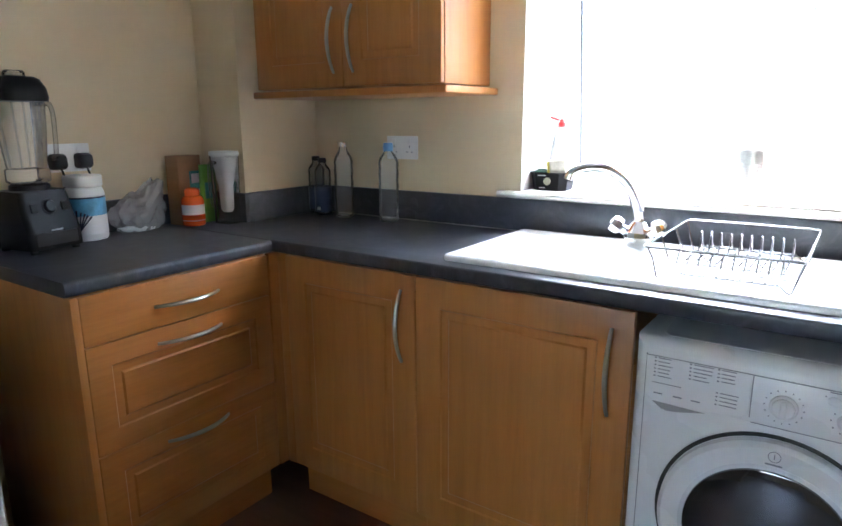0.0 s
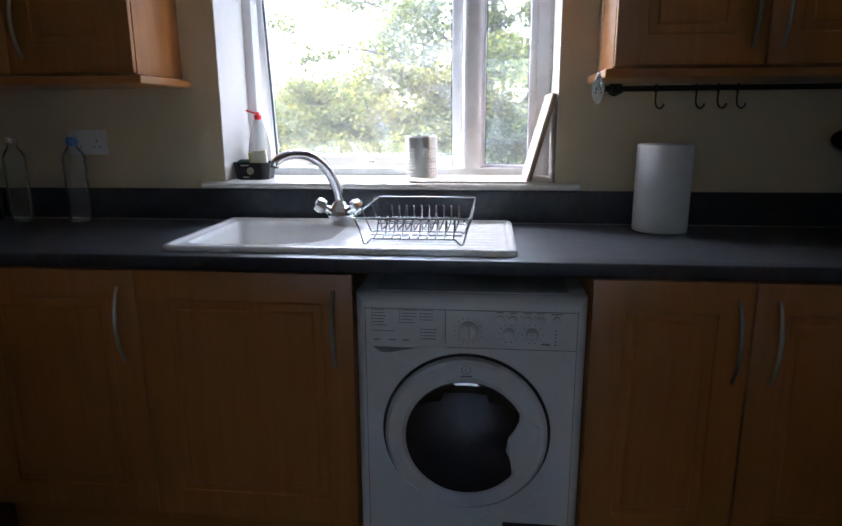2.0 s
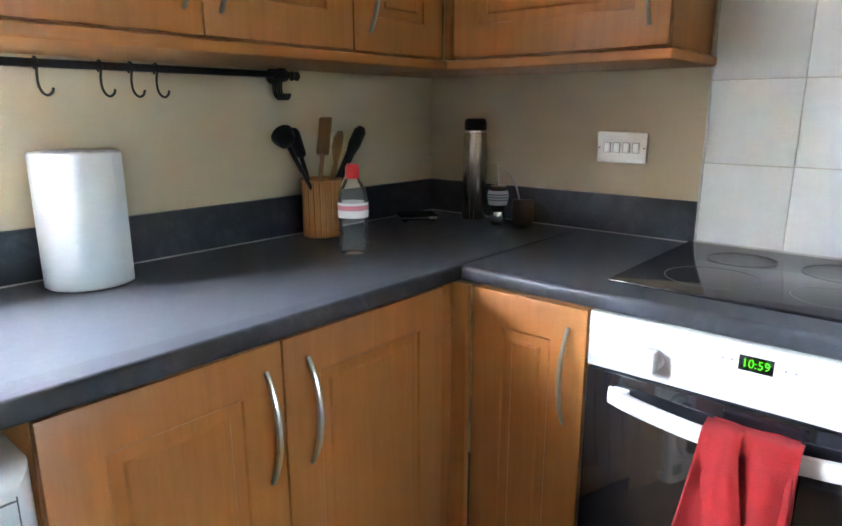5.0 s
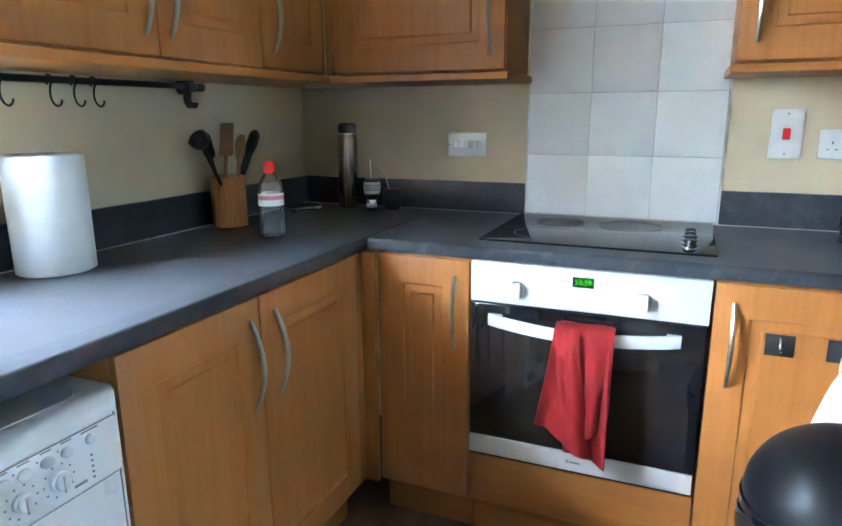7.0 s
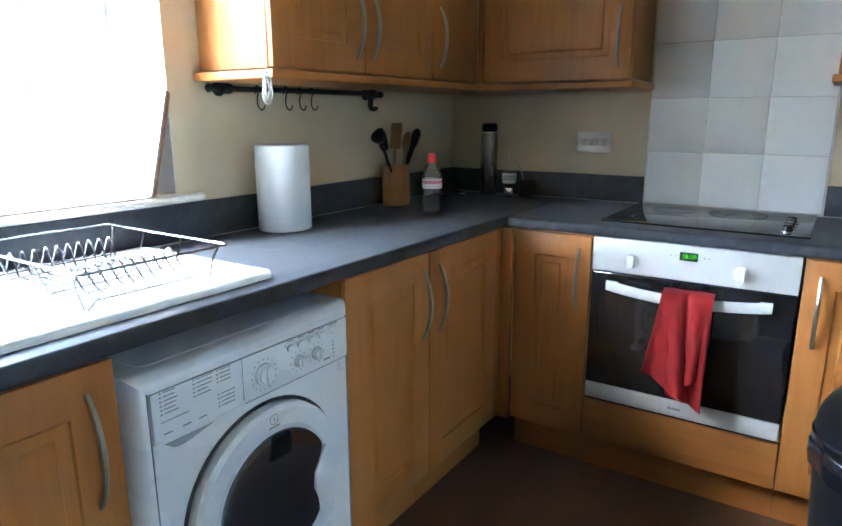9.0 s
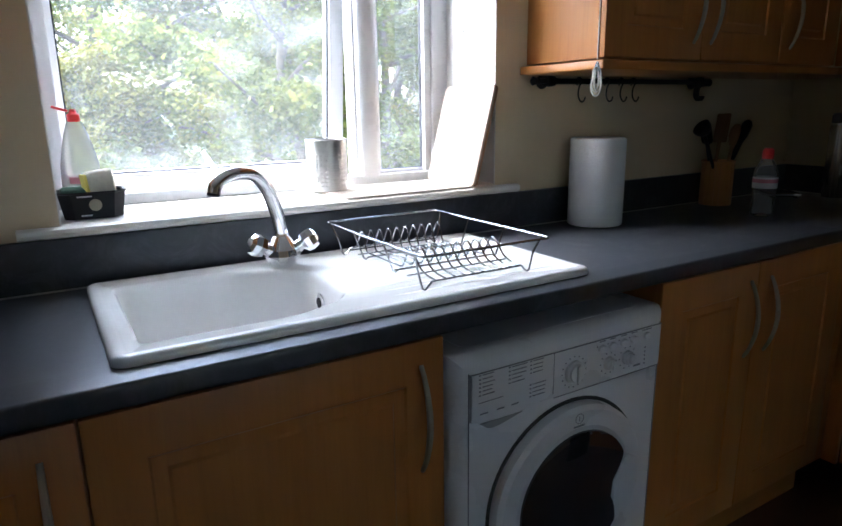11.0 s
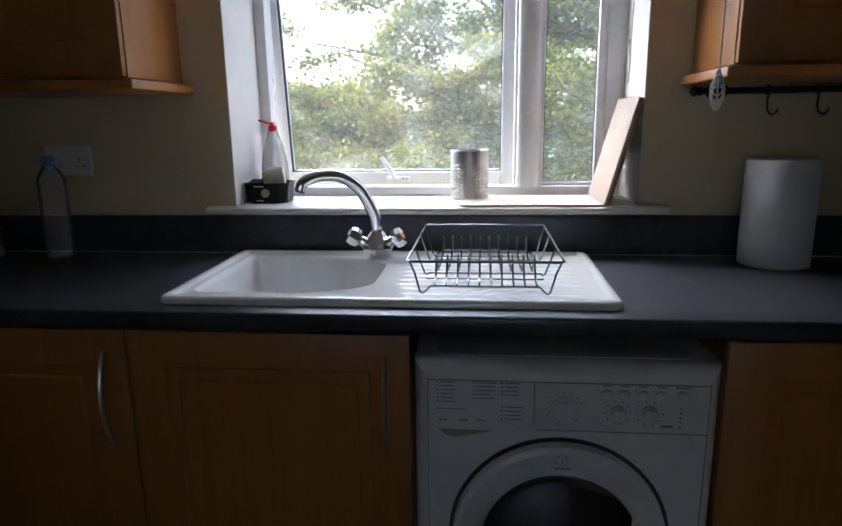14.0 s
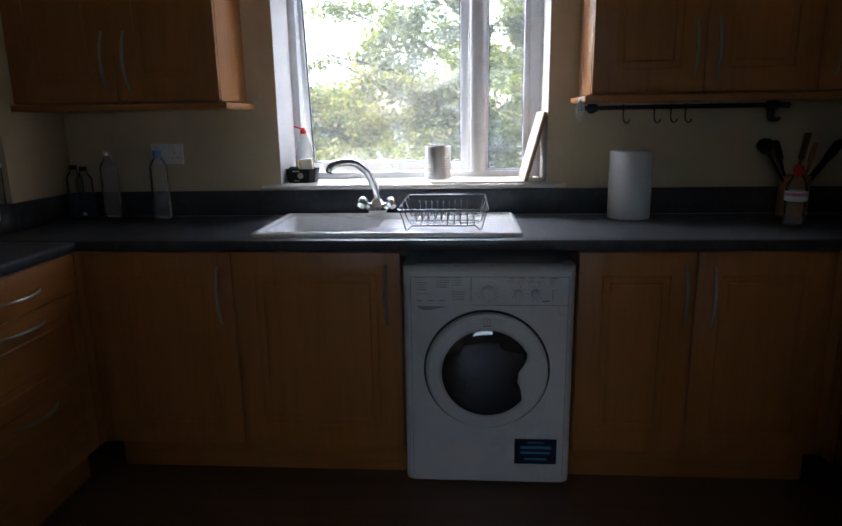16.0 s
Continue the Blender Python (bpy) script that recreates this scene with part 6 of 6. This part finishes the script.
part("dome_lid", lathe([(0.180, 0.4975)] + [(0.180 * math.cos(radians(a)), 0.4975 + 0.160 * math.sin(radians(a))) for a in range(4, 89, 4)], 64, (NX, NY)), DOME, rubbish, "glossy black dome lid")


# ---- outside: the window looks from an upper floor into the crowns of trees ----
GROUND = -3.0
solid("ground", loft([[(r * math.cos(2 * math.pi * i / 64), r * math.sin(2 * math.pi * i / 64), GROUND - 0.0004 * r) for i in range(64)] for r in (1.0, 40.0, 300.0, 1500.0)], True, False), GRASS, "rough grass far below the window", "ground", "structure")
solid("outer_wall", joined(box(LEFT - 0.2, RIGHT + 0.2, 0.3405, 0.36, GROUND, -0.121), box(LEFT - 0.2, RIGHT + 0.2, BACK - 0.2, 0.34, GROUND, -0.1205)), BRICK_WALL, "red brick storey below the kitchen", "wall", "structure")


def leaf_mesh(points, size, rng, bm_verts, bm_faces):
    """Small folded leaves of three lobes round each point."""
    for p, s in points:
        q = Euler((rng.uniform(-1.0, 1.0), rng.uniform(-1.0, 1.0), rng.uniform(0, 6.28))).to_matrix()
        k = size * s * rng.uniform(0.7, 1.3)
        base = len(bm_verts)
        for v in ((0, -0.5, 0), (0.55, -0.12, 0.10), (0.28, 0.10, 0.05), (0.0, 0.62, -0.04), (-0.28, 0.10, 0.05), (-0.55, -0.12, 0.10)):
            bm_verts.append(p + q @ (Vector(v) * k))
        bm_faces.append((base, base + 1, base + 2, base + 3))
        bm_faces.append((base, base + 3, base + 4, base + 5))


def tree(x, y, height, spread, label, seed, leaves, leaf_mat, leaf=0.085, low=0.25, trunk_r=0.13):
    leaves, leaf = int(leaves * 1.5), leaf * 0.80
    rng = random.Random(seed)
    t = thing("tree", label, "tree", (x, y, GROUND), group="trees outside the window")
    base = Vector((x, y, GROUND))
    line = [base + Vector((0.25 * noise.noise(Vector((seed, k * 0.7, 0))), 0.25 * noise.noise(Vector((0, k * 0.7, seed))), height * 0.92 * k / 10)) for k in range(11)]
    part("trunk", tube(smooth_line(line, 3), [trunk_r * (1.05 - 0.95 * i / 30) for i in range(31)], 9), BARK, t)
    tips = []
    for b in range(22):
        f = low + (0.96 - low) * (b + rng.random()) / 22
        start = line[0].lerp(line[10], f)
        i = min(9, int(f * 10))
        start = line[i].lerp(line[i + 1], f * 10 - i)
        az = b * 2.4 + rng.uniform(-0.5, 0.5)
        reach = spread * (1.0 - 0.65 * max(0.0, (f - 0.45) / 0.55)) * rng.uniform(0.75, 1.1)
        rise = rng.uniform(0.25, 0.75) * reach
        limb = [start + Vector((math.cos(az + 0.25 * s * rng.uniform(-1, 1)) * reach * s, math.sin(az + 0.2 * s) * reach * s, rise * s - 0.15 * reach * s * s)) for s in (0, 0.33, 0.66, 1.0)]
        r0 = trunk_r * 0.55 * (1.15 - f)
        smooth = smooth_line(limb, 4)
        part("limb", tube(smooth, [max(0.006, r0 * (1 - 0.85 * k / (len(smooth) - 1))) for k in range(len(smooth))], 6), BARK, t)
        for k in range(7):
            s = rng.uniform(0.25, 1.0)
            p = smooth[min(len(smooth) - 1, int(s * (len(smooth) - 1)))]
            tips.append((p, p + Vector((rng.uniform(-1, 1), rng.uniform(-1, 1), rng.uniform(-0.35, 0.7))) * reach * 0.34))
    twigs = [tube([a, a.lerp(b, 0.5) + Vector((0, 0, 0.05)), b], [0.013, 0.009, 0.004], 4) for a, b in tips]
    tagged(part("twigs", joined(*twigs), BARK, t), kind="stuff")
    pts = []
    for _ in range(leaves):
        a, b = tips[rng.randrange(len(tips))]
        s = rng.uniform(0.3, 1.15)
        c = a.lerp(b, s)
        d = Vector((rng.gauss(0, 1), rng.gauss(0, 1), rng.gauss(0, 0.6))) * 0.14
        pts.append((c + d, rng.uniform(0.75, 1.25)))
    vs, fs = [], []
    leaf_mesh(pts, leaf, rng, vs, fs)
    me = bpy.data.meshes.new("crown")
    me.from_pydata([v - base for v in vs], [], fs)
    me.materials.append(leaf_mat)
    crown = new("crown", me)
    crown.parent = t
    tagged(crown, kind="stuff")
    return t


tree(1.9, 5.4, 8.2, 2.3, "leafy maple with a pale slender trunk", 3, 35000, LEAF, 0.068, 0.28, 0.10)
tree(3.7, 6.6, 8.8, 2.6, "dense green maple close to the house", 8, 35000, LEAF, 0.068, 0.25, 0.12)
tree(-0.2, 6.8, 5.3, 2.2, "lower maple with yellowing leaves", 5, 28000, LEAF_YELLOW, 0.068, 0.3, 0.09)
tree(0.4, 9.6, 9.6, 3.7, "tall leafy tree behind the maples", 11, 38000, LEAF, 0.079, 0.3, 0.14)
tree(-2.2, 9.5, 5.2, 2.5, "small spreading tree with yellow-green leaves", 14, 24500, LEAF_YELLOW, 0.079, 0.3, 0.10)
tree(5.8, 9.8, 9.4, 3.2, "tall dark green tree in the row", 17, 35000, LEAF, 0.086, 0.25, 0.15)
tree(3.0, 12.0, 9.0, 3.3, "tall leafy tree behind the maples", 23, 31500, LEAF_YELLOW, 0.086, 0.25, 0.15)
tree(7.8, 7.6, 8.6, 2.8, "dense green maple close to the house", 26, 31500, LEAF, 0.079, 0.25, 0.12)
tree(10.5, 11.0, 9.8, 3.6, "tall dark green tree in the row", 33, 31500, LEAF, 0.094, 0.2, 0.15)
tree(-5.5, 14.0, 5.0, 3.2, "small spreading tree with yellow-green leaves", 29, 21000, LEAF_YELLOW, 0.101, 0.2, 0.12)


# ---- pieces: the tiles ----
for row in range(7):
    for col in range(3):
        y0, z0 = -0.9295 - 0.2078 * col, 0.9185 + 0.2065 * row
        if row == 0 and col == 0:
            tile_mesh = None
        if tile_mesh is None:
            first = part("tile", box(RIGHT - 0.0105, RIGHT - 0.004, y0 - 0.2052, y0, z0, z0 + 0.2035, 0.0015), TILE, splash)
            tile_mesh, tile_at = first.data, (y0, z0)
        else:
            t = new("tile", tile_mesh)
            t.parent = splash
            t.location = (0, y0 - tile_at[0], z0 - tile_at[1])
